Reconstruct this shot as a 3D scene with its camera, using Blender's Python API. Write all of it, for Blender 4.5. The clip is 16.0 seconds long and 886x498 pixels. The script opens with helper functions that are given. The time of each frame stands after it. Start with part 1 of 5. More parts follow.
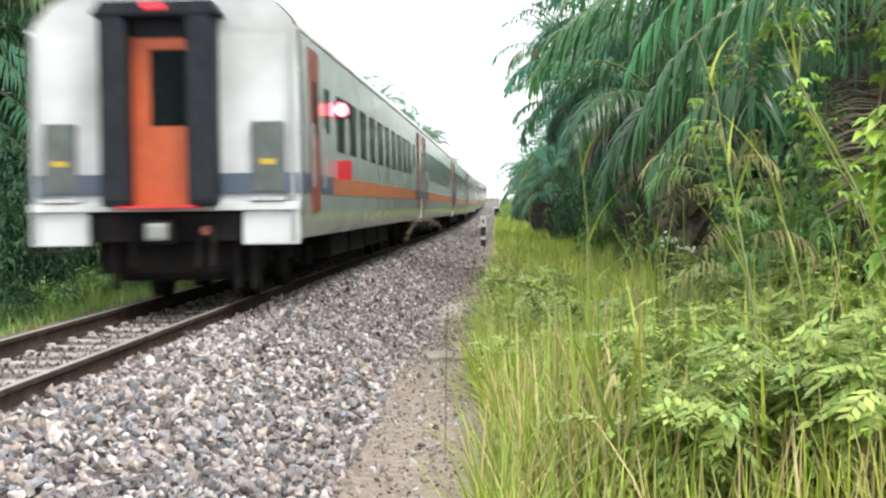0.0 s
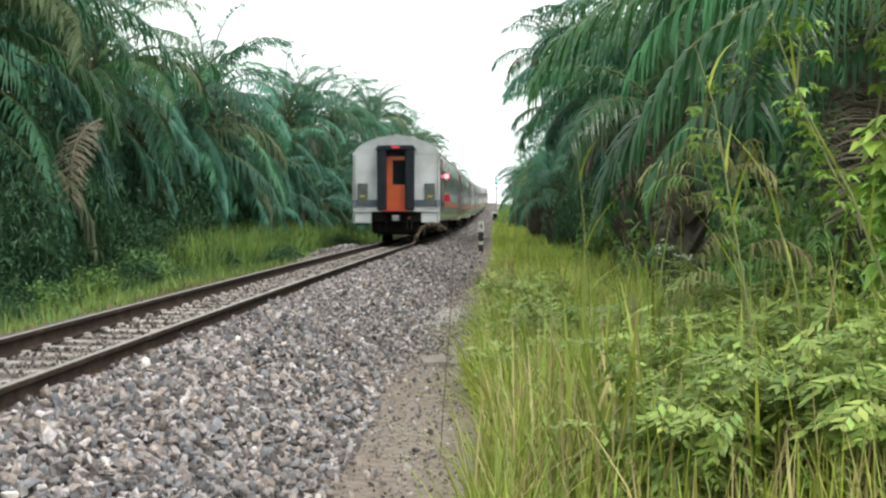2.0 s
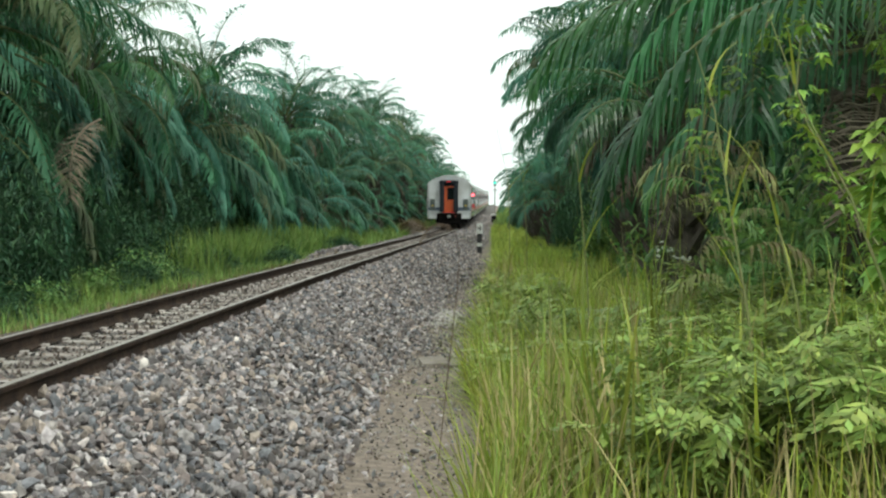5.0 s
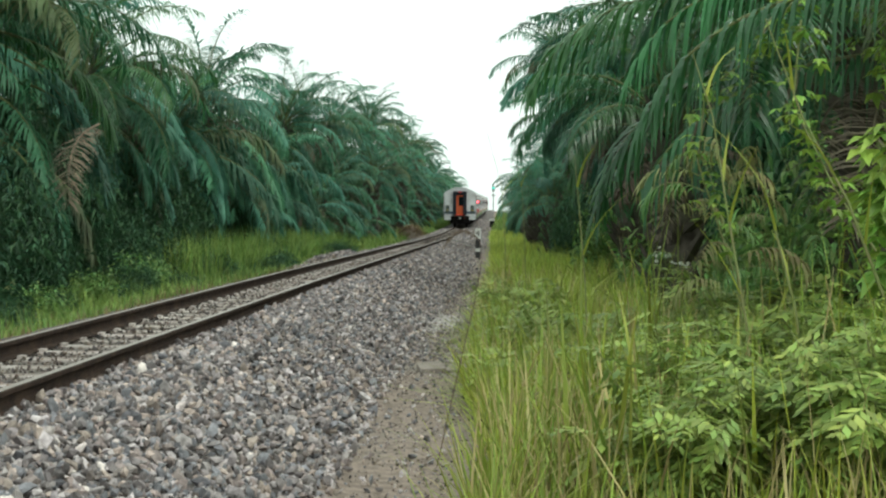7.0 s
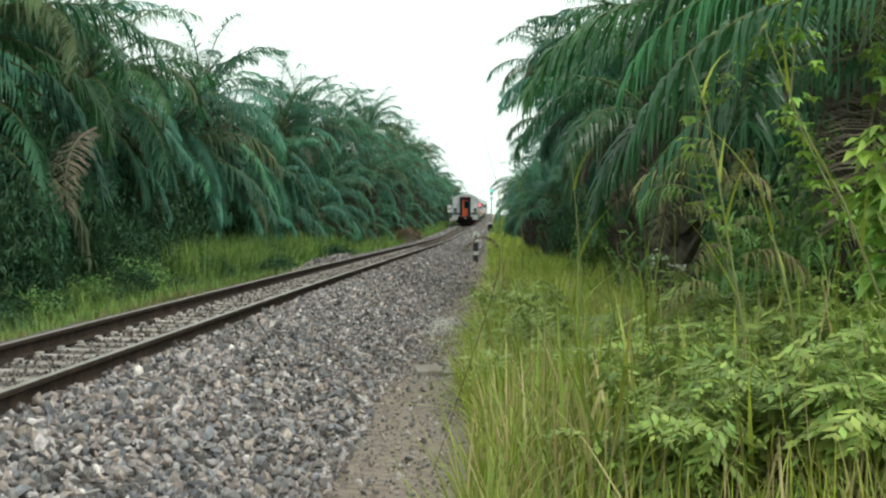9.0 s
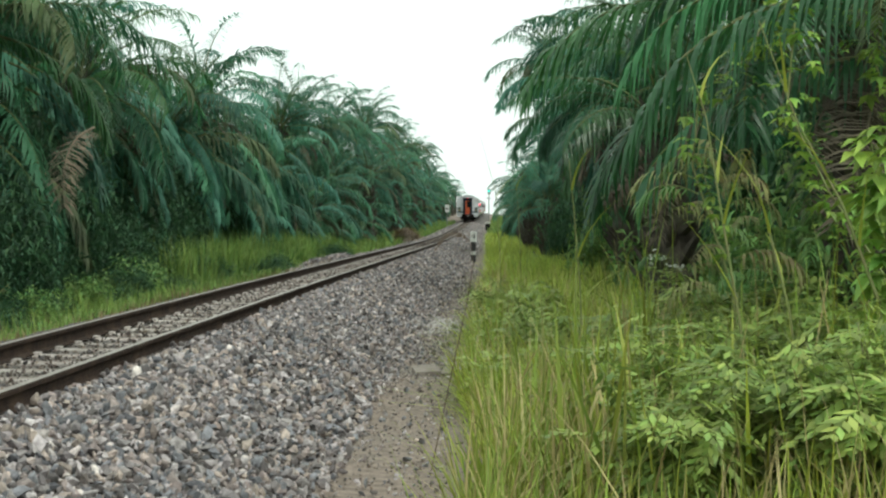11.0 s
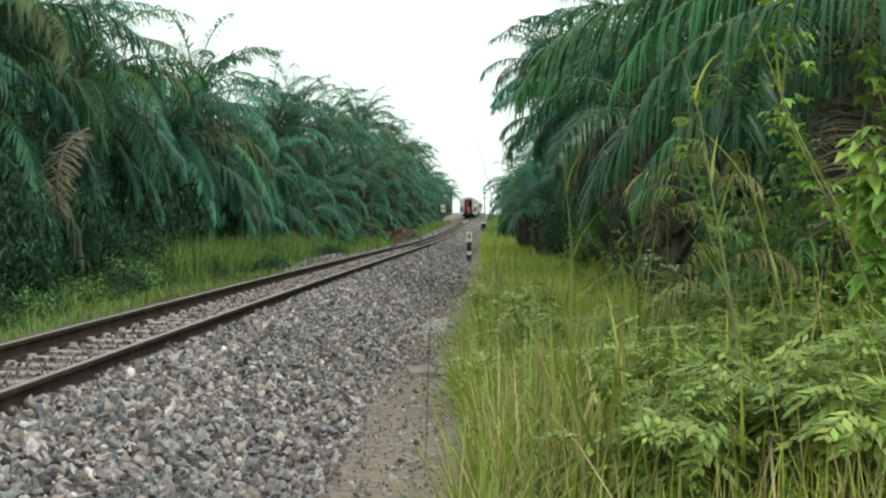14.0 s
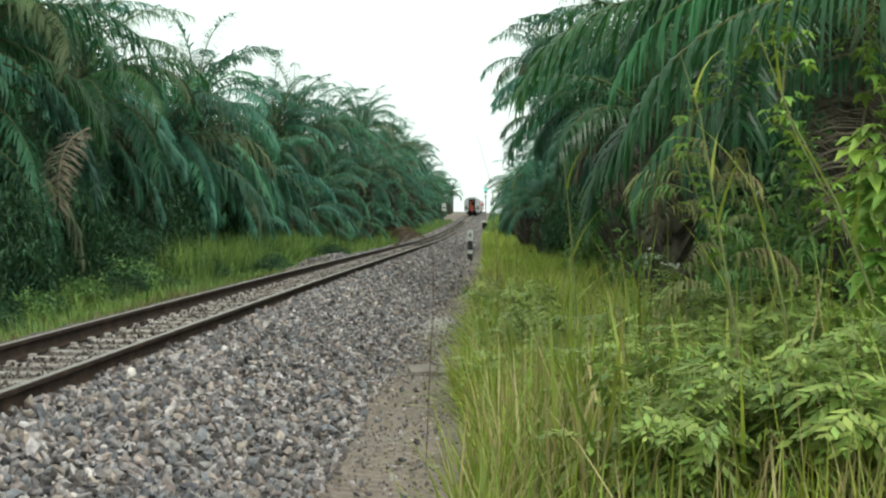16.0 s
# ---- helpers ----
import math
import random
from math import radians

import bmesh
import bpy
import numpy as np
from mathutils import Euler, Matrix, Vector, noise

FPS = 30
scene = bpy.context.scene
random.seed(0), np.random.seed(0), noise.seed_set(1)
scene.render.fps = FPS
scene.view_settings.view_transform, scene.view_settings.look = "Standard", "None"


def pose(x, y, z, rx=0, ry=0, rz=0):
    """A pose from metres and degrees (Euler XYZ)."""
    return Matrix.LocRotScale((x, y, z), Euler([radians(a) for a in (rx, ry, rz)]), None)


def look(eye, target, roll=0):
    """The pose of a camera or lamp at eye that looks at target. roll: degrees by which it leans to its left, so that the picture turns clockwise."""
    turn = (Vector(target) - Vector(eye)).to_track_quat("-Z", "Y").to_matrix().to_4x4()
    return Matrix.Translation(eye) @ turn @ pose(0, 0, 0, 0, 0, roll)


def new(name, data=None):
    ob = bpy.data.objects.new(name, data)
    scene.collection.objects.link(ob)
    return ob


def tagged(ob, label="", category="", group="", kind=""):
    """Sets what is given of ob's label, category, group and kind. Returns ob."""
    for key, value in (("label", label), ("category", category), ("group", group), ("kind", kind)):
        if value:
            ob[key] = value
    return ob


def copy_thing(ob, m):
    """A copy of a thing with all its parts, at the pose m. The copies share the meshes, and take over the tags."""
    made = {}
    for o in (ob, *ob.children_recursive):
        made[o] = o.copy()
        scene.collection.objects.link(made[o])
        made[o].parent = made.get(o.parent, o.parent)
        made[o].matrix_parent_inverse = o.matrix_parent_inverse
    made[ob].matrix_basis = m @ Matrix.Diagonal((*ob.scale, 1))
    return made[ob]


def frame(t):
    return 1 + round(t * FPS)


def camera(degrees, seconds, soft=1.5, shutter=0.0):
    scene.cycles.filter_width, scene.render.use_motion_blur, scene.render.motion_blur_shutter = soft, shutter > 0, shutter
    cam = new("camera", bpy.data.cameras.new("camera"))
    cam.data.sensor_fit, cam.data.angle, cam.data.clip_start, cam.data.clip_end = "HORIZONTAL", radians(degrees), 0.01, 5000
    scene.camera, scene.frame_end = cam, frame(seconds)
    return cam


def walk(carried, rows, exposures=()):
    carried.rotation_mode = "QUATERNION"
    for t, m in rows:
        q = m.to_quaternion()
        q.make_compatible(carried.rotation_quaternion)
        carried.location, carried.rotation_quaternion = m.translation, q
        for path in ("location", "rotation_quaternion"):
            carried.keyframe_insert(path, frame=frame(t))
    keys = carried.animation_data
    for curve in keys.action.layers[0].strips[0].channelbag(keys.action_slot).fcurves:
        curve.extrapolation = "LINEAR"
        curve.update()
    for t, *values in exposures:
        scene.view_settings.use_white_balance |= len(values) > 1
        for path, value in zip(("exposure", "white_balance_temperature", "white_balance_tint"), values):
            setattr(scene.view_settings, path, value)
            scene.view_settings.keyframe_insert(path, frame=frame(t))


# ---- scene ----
cam = camera(35.5, 16.0, soft=2.3, shutter=0.8)
CAM_ROWS = (
    (0.0, -0.026, -0.006, 1.111, 88.057, 0.741, 2.672),
    (0.5, -0.010, -0.003, 1.111, 88.100, 0.632, 2.699),
    (1.0, -0.015, -0.009, 1.111, 88.180, 0.321, 2.647),
    (1.5, -0.015, -0.008, 1.112, 88.211, 0.255, 2.624),
    (2.0, -0.019, -0.010, 1.115, 88.243, 0.043, 2.579),
    (2.5, -0.018, -0.011, 1.116, 88.269, -0.074, 2.560),
    (3.0, -0.023, -0.011, 1.114, 88.296, -0.149, 2.544),
    (3.5, -0.021, -0.012, 1.115, 88.302, -0.175, 2.538),
    (4.0, -0.022, -0.008, 1.110, 88.302, -0.096, 2.542),
    (6.5, -0.025, -0.006, 1.115, 88.442, -0.244, 2.464),
    (7.0, -0.021, -0.009, 1.112, 88.529, -0.216, 2.448),
    (7.5, -0.024, -0.008, 1.109, 88.610, -0.191, 2.419),
    (8.0, -0.019, -0.007, 1.105, 88.666, -0.191, 2.412),
    (8.5, -0.018, -0.007, 1.102, 88.693, -0.228, 2.369),
    (9.0, -0.009, -0.006, 1.103, 88.675, -0.128, 2.376),
    (11.5, -0.012, -0.013, 1.111, 88.653, -0.148, 2.269),
    (12.0, -0.005, -0.011, 1.113, 88.650, -0.128, 2.277),
    (12.5, -0.001, -0.009, 1.118, 88.664, -0.075, 2.258),
    (13.0, 0.001, -0.007, 1.117, 88.684, -0.064, 2.188),
    (13.5, -0.003, -0.004, 1.118, 88.661, -0.089, 2.105),
    (14.0, -0.002, -0.002, 1.117, 88.653, -0.033, 2.105),
    (14.5, -0.000, 0.000, 1.116, 88.650, -0.000, 2.113),
    (15.0, 0.001, 0.002, 1.116, 88.645, 0.011, 2.125),
    (15.5, 0.005, 0.005, 1.119, 88.609, 0.076, 2.152),
    (16.0, 0.006, 0.006, 1.118, 88.607, 0.111, 2.156),
)
walk(cam, [(t, pose(x, y, z, rx, 0, rz) @ pose(0, 0, 0, 0, 0, -lean)) for t, x, y, z, rx, lean, rz in CAM_ROWS],
     exposures=((0.0, 0.94, 6500, 10), (0.5, 0.88, 6500, 10), (1.0, 0.75, 6500, 9), (1.5, 0.57, 6500, 8), (2.0, 0.36, 6500, 7), (2.5, 0.21, 6500, 6), (3.0, 0.11, 6500, 5), (3.5, 0.09, 6500, 3),
                (4.2, 0.05, 6500, 0), (7.0, 0.0, 6500, -2), (16.0, -0.05, 6500, -2)))

# ---- light: bright overcast sky, broad weak sun ----
world = bpy.data.worlds.new("overcast_sky")
scene.world = world
world.use_nodes = True
wn, wl = world.node_tree.nodes, world.node_tree.links
sky = wn.new("ShaderNodeTexSky")
sky.sky_type, sky.sun_disc, sky.sun_elevation, sky.sun_rotation = "NISHITA", False, radians(55), radians(133)
grey = wn.new("ShaderNodeHueSaturation")
grey.inputs["Saturation"].default_value = 0.12
grey.inputs["Value"].default_value = 0.10
cloud = wn.new("ShaderNodeMix")
cloud.data_type = "RGBA"
cloud.inputs["Factor"].default_value = 0.72
cloud.inputs["B"].default_value = (0.945, 1.0, 0.995, 1)
wl.new(sky.outputs[0], grey.inputs["Color"])
wl.new(grey.outputs[0], cloud.inputs["A"])
wl.new(cloud.outputs["Result"], wn["Background"].inputs["Color"])
wn["Background"].inputs["Strength"].default_value = 1.38
sun = new("sun", bpy.data.lights.new("sun", "SUN"))
sun.data.energy, sun.data.angle, sun.data.color = 1.65, radians(25), (1.0, 0.97, 0.92)
sun.matrix_basis = look((0, 0, 55), (-28, 26, 0))


# ---- materials ----
def mat(name, col, rough=0.7, metal=0.0, col2=None, scale=8.0, detail=6.0, bump=0.0, bscale=60.0, spread=0.0, island=False,
        thin=0.0, emit=None, spec=0.5, stain=None, sscale=1.2):
    """A node material: two colours mixed by noise, a second, larger stain, bump, and a random shift of hue and value per object or island."""
    m = bpy.data.materials.new(name)
    m.use_nodes = True
    nt = m.node_tree
    n, l = nt.nodes, nt.links
    b = n["Principled BSDF"]
    b.inputs["Roughness"].default_value = rough
    b.inputs["Metallic"].default_value = metal
    b.inputs["Specular IOR Level"].default_value = spec
    tc = n.new("ShaderNodeTexCoord")
    nz = n.new("ShaderNodeTexNoise")
    nz.inputs["Scale"].default_value, nz.inputs["Detail"].default_value = scale, detail
    l.new(tc.outputs["Object"], nz.inputs["Vector"])
    mx = n.new("ShaderNodeMix")
    mx.data_type = "RGBA"
    mx.inputs["A"].default_value = (*col, 1)
    mx.inputs["B"].default_value = (*(col2 or [c * 0.75 for c in col]), 1)
    rp = n.new("ShaderNodeMapRange")
    rp.inputs["From Min"].default_value, rp.inputs["From Max"].default_value = 0.35, 0.65
    l.new(nz.outputs["Fac"], rp.inputs["Value"])
    l.new(rp.outputs["Result"], mx.inputs["Factor"])
    out = mx.outputs["Result"]
    if stain:
        n2 = n.new("ShaderNodeTexNoise")
        n2.inputs["Scale"].default_value, n2.inputs["Detail"].default_value = sscale, 5
        l.new(tc.outputs["Object"], n2.inputs["Vector"])
        r2 = n.new("ShaderNodeMapRange")
        r2.inputs["From Min"].default_value, r2.inputs["From Max"].default_value = 0.48, 0.72
        l.new(n2.outputs["Fac"], r2.inputs["Value"])
        m2 = n.new("ShaderNodeMix")
        m2.data_type = "RGBA"
        m2.inputs["B"].default_value = (*stain, 1)
        l.new(r2.outputs["Result"], m2.inputs["Factor"])
        l.new(out, m2.inputs["A"])
        out = m2.outputs["Result"]
    if spread:
        if island:
            src = n.new("ShaderNodeNewGeometry").outputs["Random Per Island"]
        else:
            src = n.new("ShaderNodeObjectInfo").outputs["Random"]
        hs = n.new("ShaderNodeHueSaturation")
        v = n.new("ShaderNodeMapRange")
        v.inputs["To Min"].default_value, v.inputs["To Max"].default_value = 1 - spread, 1 + spread
        l.new(src, v.inputs["Value"])
        l.new(v.outputs["Result"], hs.inputs["Value"])
        wv = n.new("ShaderNodeMath")
        wv.operation = "MULTIPLY"
        wv.inputs[1].default_value = 7.31
        fr = n.new("ShaderNodeMath")
        fr.operation = "FRACT"
        l.new(src, wv.inputs[0])
        l.new(wv.outputs[0], fr.inputs[0])
        h = n.new("ShaderNodeMapRange")
        h.inputs["To Min"].default_value, h.inputs["To Max"].default_value = 0.5 - 0.06 * spread, 0.5 + 0.06 * spread
        l.new(fr.outputs[0], h.inputs["Value"])
        l.new(h.outputs["Result"], hs.inputs["Hue"])
        l.new(out, hs.inputs["Color"])
        out = hs.outputs["Color"]
    l.new(out, b.inputs["Base Color"])
    if bump:
        bn = n.new("ShaderNodeTexNoise")
        bn.inputs["Scale"].default_value, bn.inputs["Detail"].default_value = bscale, 4
        l.new(tc.outputs["Object"], bn.inputs["Vector"])
        bp = n.new("ShaderNodeBump")
        bp.inputs["Strength"].default_value, bp.inputs["Distance"].default_value = bump, 0.02
        l.new(bn.outputs["Fac"], bp.inputs["Height"])
        l.new(bp.outputs["Normal"], b.inputs["Normal"])
    if emit:
        b.inputs["Emission Color"].default_value = (*emit[0], 1)
        b.inputs["Emission Strength"].default_value = emit[1]
    if thin:
        tr = n.new("ShaderNodeBsdfTranslucent")
        l.new(out, tr.inputs["Color"])
        ms = n.new("ShaderNodeMixShader")
        ms.inputs[0].default_value = thin
        l.new(b.outputs[0], ms.inputs[1])
        l.new(tr.outputs[0], ms.inputs[2])
        l.new(ms.outputs[0], n["Material Output"].inputs["Surface"])
    return m


M_soil = mat("soil", (0.28, 0.222, 0.185), 0.95, col2=(0.155, 0.122, 0.098), scale=14, detail=10, bump=0.6, bscale=40, stain=(0.23, 0.20, 0.165), sscale=0.9)
# Fines coloured dark so that gaps between the stones look shaded.
M_bed = mat("ballast_fines", (0.15, 0.132, 0.124), 0.95, col2=(0.045, 0.04, 0.037), scale=22, detail=8, bump=1.0, bscale=26, stain=(0.17, 0.15, 0.125), sscale=0.6)
M_stone = mat("crushed_stone", (0.39, 0.350, 0.345), 0.85, col2=(0.215, 0.19, 0.187), scale=25, bump=0.3, bscale=70, spread=0.45, island=True)
M_stone_ob = mat("loose_stone", (0.39, 0.350, 0.345), 0.85, col2=(0.215, 0.19, 0.187), scale=25, bump=0.3, bscale=70, spread=0.4)
M_stone_brown = mat("rust_dusted_stone", (0.17, 0.14, 0.125), 0.9, col2=(0.10, 0.082, 0.072), scale=25, bump=0.3, bscale=70, spread=0.6, island=True)
M_sleeper = mat("sleeper_concrete", (0.47, 0.425, 0.395), 0.9, col2=(0.31, 0.275, 0.25), scale=9, detail=9, bump=0.3, bscale=80, spread=0.2, stain=(0.20, 0.15, 0.12), sscale=4)
M_rail = mat("rusted_rail_steel", (0.045, 0.028, 0.021), 0.85, 0.1, col2=(0.022, 0.016, 0.013), scale=18, bump=0.3, bscale=90, stain=(0.065, 0.042, 0.03), sscale=5, spec=0.2)
M_railtop = mat("worn_rail_head", (0.40, 0.36, 0.33), 0.45, 0.5, col2=(0.27, 0.235, 0.21), scale=14)
M_frond = mat("palm_leaflet", (0.054, 0.192, 0.060), 0.32, col2=(0.030, 0.115, 0.040), scale=2.0, spread=0.55, thin=0.32, spec=0.55)
M_frond_y = mat("young_palm_leaflet", (0.14, 0.27, 0.06), 0.45, col2=(0.09, 0.20, 0.05), scale=2.0, spread=0.3, thin=0.25)
# Distance haze is put into this paler, bluer leaflet colour.
M_frond_hazy = mat("haze_tinted_palm_leaflet", (0.100, 0.250, 0.155), 0.5, col2=(0.060, 0.180, 0.115), scale=1.2, spread=0.5, thin=0.42, spec=0.4)
M_olive = mat("yellowing_palm_leaflet", (0.105, 0.15, 0.058), 0.6, col2=(0.075, 0.10, 0.046), scale=2.0, spread=0.3, thin=0.25)
M_rachis = mat("palm_rachis", (0.13, 0.17, 0.05), 0.6, col2=(0.10, 0.10, 0.04), scale=6)
M_dead = mat("dead_frond", (0.165, 0.128, 0.09), 0.88, col2=(0.10, 0.08, 0.058), scale=4, spread=0.4, thin=0.12)
M_boot = mat("palm_trunk_boots", (0.10, 0.088, 0.07), 0.95, col2=(0.045, 0.036, 0.028), scale=7, detail=8, bump=0.8, bscale=25, stain=(0.06, 0.075, 0.035), sscale=2)
M_grass = mat("grass_blades", (0.345, 0.41, 0.06), 0.55, col2=(0.18, 0.24, 0.04), scale=1.1, spread=0.45, island=True, thin=0.3)
# Lit version of the grass colour; the brightness is painted in.
M_grass_lit = mat("lit_grass_blades", (0.43, 0.52, 0.085), 0.55, col2=(0.25, 0.34, 0.055), scale=1.1, spread=0.45, island=True, thin=0.4)
M_grass_far = mat("bank_grass", (0.215, 0.325, 0.07), 0.6, col2=(0.12, 0.21, 0.046), scale=0.8, spread=0.45, island=True, thin=0.3)
M_thatch = mat("dead_thatch", (0.26, 0.20, 0.10), 0.85, col2=(0.16, 0.12, 0.065), scale=3, spread=0.35, island=True, thin=0.15)
M_straw = mat("dry_grass", (0.50, 0.42, 0.20), 0.7, col2=(0.38, 0.31, 0.13), scale=3, spread=0.2, island=True, thin=0.2)
M_herb = mat("herb_leaves", (0.33, 0.43, 0.10), 0.5, col2=(0.16, 0.23, 0.058), scale=3, spread=0.4, island=True, thin=0.25)
# Dark green leaves, toned further down for the deep shade under the palms.
M_shrub = mat("shrub_leaves", (0.052, 0.130, 0.054), 0.7, col2=(0.034, 0.088, 0.040), scale=1.5, spread=0.5, island=True, thin=0.2)
M_creeper = mat("creeper_leaves", (0.20, 0.33, 0.10), 0.5, col2=(0.125, 0.235, 0.07), scale=2, spread=0.5, island=True, thin=0.3)
M_drape = mat("withered_creeper", (0.26, 0.30, 0.11), 0.8, col2=(0.21, 0.18, 0.09), scale=4, spread=0.4, thin=0.2)
M_vine = mat("vine_leaves", (0.30, 0.44, 0.08), 0.45, col2=(0.18, 0.32, 0.06), scale=4, spread=0.4, island=True, thin=0.3)
M_stem = mat("green_stem", (0.16, 0.22, 0.06), 0.6, col2=(0.20, 0.19, 0.08), scale=5)
M_petal = mat("white_petals", (0.60, 0.62, 0.55), 0.6, col2=(0.45, 0.47, 0.40), scale=20, thin=0.2)
M_plume = mat("reed_plume", (0.17, 0.125, 0.09), 0.9, col2=(0.11, 0.08, 0.06), scale=6, spread=0.3, island=True, thin=0.3)
M_white = mat("white_coach_paint", (0.61, 0.625, 0.64), 0.42, col2=(0.51, 0.52, 0.53), scale=1.5, detail=8, stain=(0.38, 0.38, 0.37), sscale=0.9)
# Pale grey darkened to stand in for dark trees mirrored in the sides.
M_side = mat("pale_grey_paint_tree_darkened", (0.35, 0.38, 0.37), 0.18, col2=(0.30, 0.325, 0.315), scale=1.2, detail=8, stain=(0.29, 0.30, 0.28), sscale=0.8)
M_roof = mat("coach_roof_paint", (0.55, 0.57, 0.57), 0.5, col2=(0.44, 0.455, 0.45), scale=2, detail=8, stain=(0.36, 0.35, 0.33), sscale=0.8)
M_slate = mat("slate_blue_band", (0.075, 0.10, 0.145), 0.4, col2=(0.06, 0.08, 0.115), scale=3)
M_orange = mat("orange_paint", (0.52, 0.095, 0.022), 0.45, col2=(0.42, 0.07, 0.018), scale=4)
M_stripe = mat("dull_orange_stripe", (0.46, 0.16, 0.075), 0.4, col2=(0.36, 0.12, 0.06), scale=3)
M_black = mat("black_gangway_rubber", (0.012, 0.015, 0.021), 0.7, col2=(0.02, 0.024, 0.03), scale=6, bump=0.2, bscale=30, spec=0.2)
M_under = mat("near_black_underframe", (0.012, 0.012, 0.013), 0.85, 0.1, col2=(0.022, 0.019, 0.018), scale=5, bump=0.3, spec=0.1)
M_glass = mat("dark_tinted_glass", (0.012, 0.017, 0.018), 0.12, spec=0.12)
M_glass.node_tree.nodes["Principled BSDF"].inputs["IOR"].default_value = 1.08
M_panel = mat("grey_end_window", (0.10, 0.118, 0.11), 0.25, col2=(0.06, 0.072, 0.066), scale=6)
M_reddoor = mat("dark_red_door", (0.24, 0.055, 0.04), 0.45, col2=(0.17, 0.04, 0.03), scale=4)
M_red = mat("red_marker_board", (0.55, 0.02, 0.03), 0.5, col2=(0.45, 0.015, 0.025), scale=6)
M_redlamp = mat("red_tail_lamp_lens", (0.6, 0.03, 0.03), 0.2, emit=((1.0, 0.13, 0.17), 5.0))
M_taillamp = mat("dim_red_lamp_lens", (0.5, 0.03, 0.04), 0.2, emit=((1.0, 0.03, 0.06), 0.45))
M_yellow = mat("yellow_mark", (0.62, 0.42, 0.03), 0.5)
M_chrome = mat("steel_rail_handle", (0.6, 0.6, 0.6), 0.3, 0.9)
M_postw = mat("white_post_paint", (0.72, 0.73, 0.71), 0.7, col2=(0.6, 0.6, 0.57), scale=12, stain=(0.45, 0.42, 0.36), sscale=5)
M_postb = mat("black_post_paint", (0.02, 0.02, 0.022), 0.7, col2=(0.035, 0.034, 0.033), scale=12)
M_mast = mat("galvanised_mast", (0.30, 0.31, 0.31), 0.5, 0.5, col2=(0.22, 0.22, 0.21), scale=8)
M_signal = mat("green_signal_lens", (0.02, 0.4, 0.25), 0.2, emit=((0.1, 0.85, 0.75), 1.2))
M_slab = mat("weathered_slab_concrete", (0.32, 0.275, 0.24), 0.95, col2=(0.22, 0.185, 0.155), scale=8, detail=9, bump=0.4)
M_lightgrit = mat("pale_grit", (0.56, 0.52, 0.50), 0.95, col2=(0.42, 0.385, 0.36), scale=30, bump=0.4, spread=0.3, island=True)


def stone_tones(m, island):
    """Gives every stone a tone of its own: blue-grey, mid grey, tan, dark or nearly white."""
    n, l = m.node_tree.nodes, m.node_tree.links
    b = n["Principled BSDF"]
    old = b.inputs["Base Color"].links[0].from_socket
    src = n.new("ShaderNodeNewGeometry").outputs["Random Per Island"] if island else n.new("ShaderNodeObjectInfo").outputs["Random"]
    k = n.new("ShaderNodeMath")
    k.operation = "MULTIPLY"
    k.inputs[1].default_value = 13.7
    f = n.new("ShaderNodeMath")
    f.operation = "FRACT"
    l.new(src, k.inputs[0])
    l.new(k.outputs[0], f.inputs[0])
    r = n.new("ShaderNodeValToRGB")
    r.color_ramp.interpolation = "CONSTANT"
    e = r.color_ramp.elements
    tones = ((0.0, (0.56, 0.62, 0.68)), (0.2, (1.0, 1.0, 1.0)), (0.42, (1.15, 1.05, 0.93)), (0.54, (0.45, 0.44, 0.44)), (0.70, (1.25, 1.26, 1.28)), (0.82, (0.85, 0.78, 0.74)), (0.95, (1.6, 1.58, 1.52)))
    e[0].position, e[0].color = 0.0, (*tones[0][1], 1)
    e[1].position, e[1].color = tones[1][0], (*tones[1][1], 1)
    for p, c in tones[2:]:
        e.new(p).color = (*c, 1)
    l.new(f.outputs[0], r.inputs[0])
    x = n.new("ShaderNodeMix")
    x.data_type, x.blend_type = "RGBA", "MULTIPLY"
    x.inputs["Factor"].default_value = 1.0
    l.new(old, x.inputs["A"])
    l.new(r.outputs[0], x.inputs["B"])
    l.new(x.outputs["Result"], b.inputs["Base Color"])


stone_tones(M_stone, True)
stone_tones(M_stone_ob, False)
stone_tones(M_stone_brown, True)

# ---- the line of the track and the lie of the land ----
KY = np.array([-40, 0, 14, 25, 36, 51, 70, 97, 125, 160, 200, 245, 340, 520.0])
KX = np.array([0, 0, 0, 0.01, 0.02, 0.02, 0.0, -0.05, -0.16, -0.32, -0.49, -0.65, -0.99, -1.6])
KZ = np.array([0, 0, 0, -0.02, -0.06, -0.13, -0.23, -0.27, -0.15, 0.15, 0.49, 0.83, 1.55, 2.6])
TRACK_X = -3.707


def glide(k, y):
    """A smooth curve through the knots k over KY."""
    y = np.clip(np.asarray(y, float), KY[0], KY[-1])
    m = np.gradient(k, KY)
    i = np.clip(np.searchsorted(KY, y) - 1, 0, len(KY) - 2)
    h = KY[i + 1] - KY[i]
    u = (y - KY[i]) / h
    return (2*u**3 - 3*u**2 + 1)*k[i] + (u**3 - 2*u**2 + u)*h*m[i] + (3*u**2 - 2*u**3)*k[i+1] + (u**3 - u**2)*h*m[i+1]


def tx(y):
    return TRACK_X + glide(KX, y)


def tz(y):
    return glide(KZ, y)


PU = np.array([-900, -60, -14, -6.5, -4.4, -2.6, -1.9, -1.3, -0.7, -0.62, 0.62, 0.7, 1.3, 1.8, 2.6, 3.3, 4.6, 9, 60, 900.0])
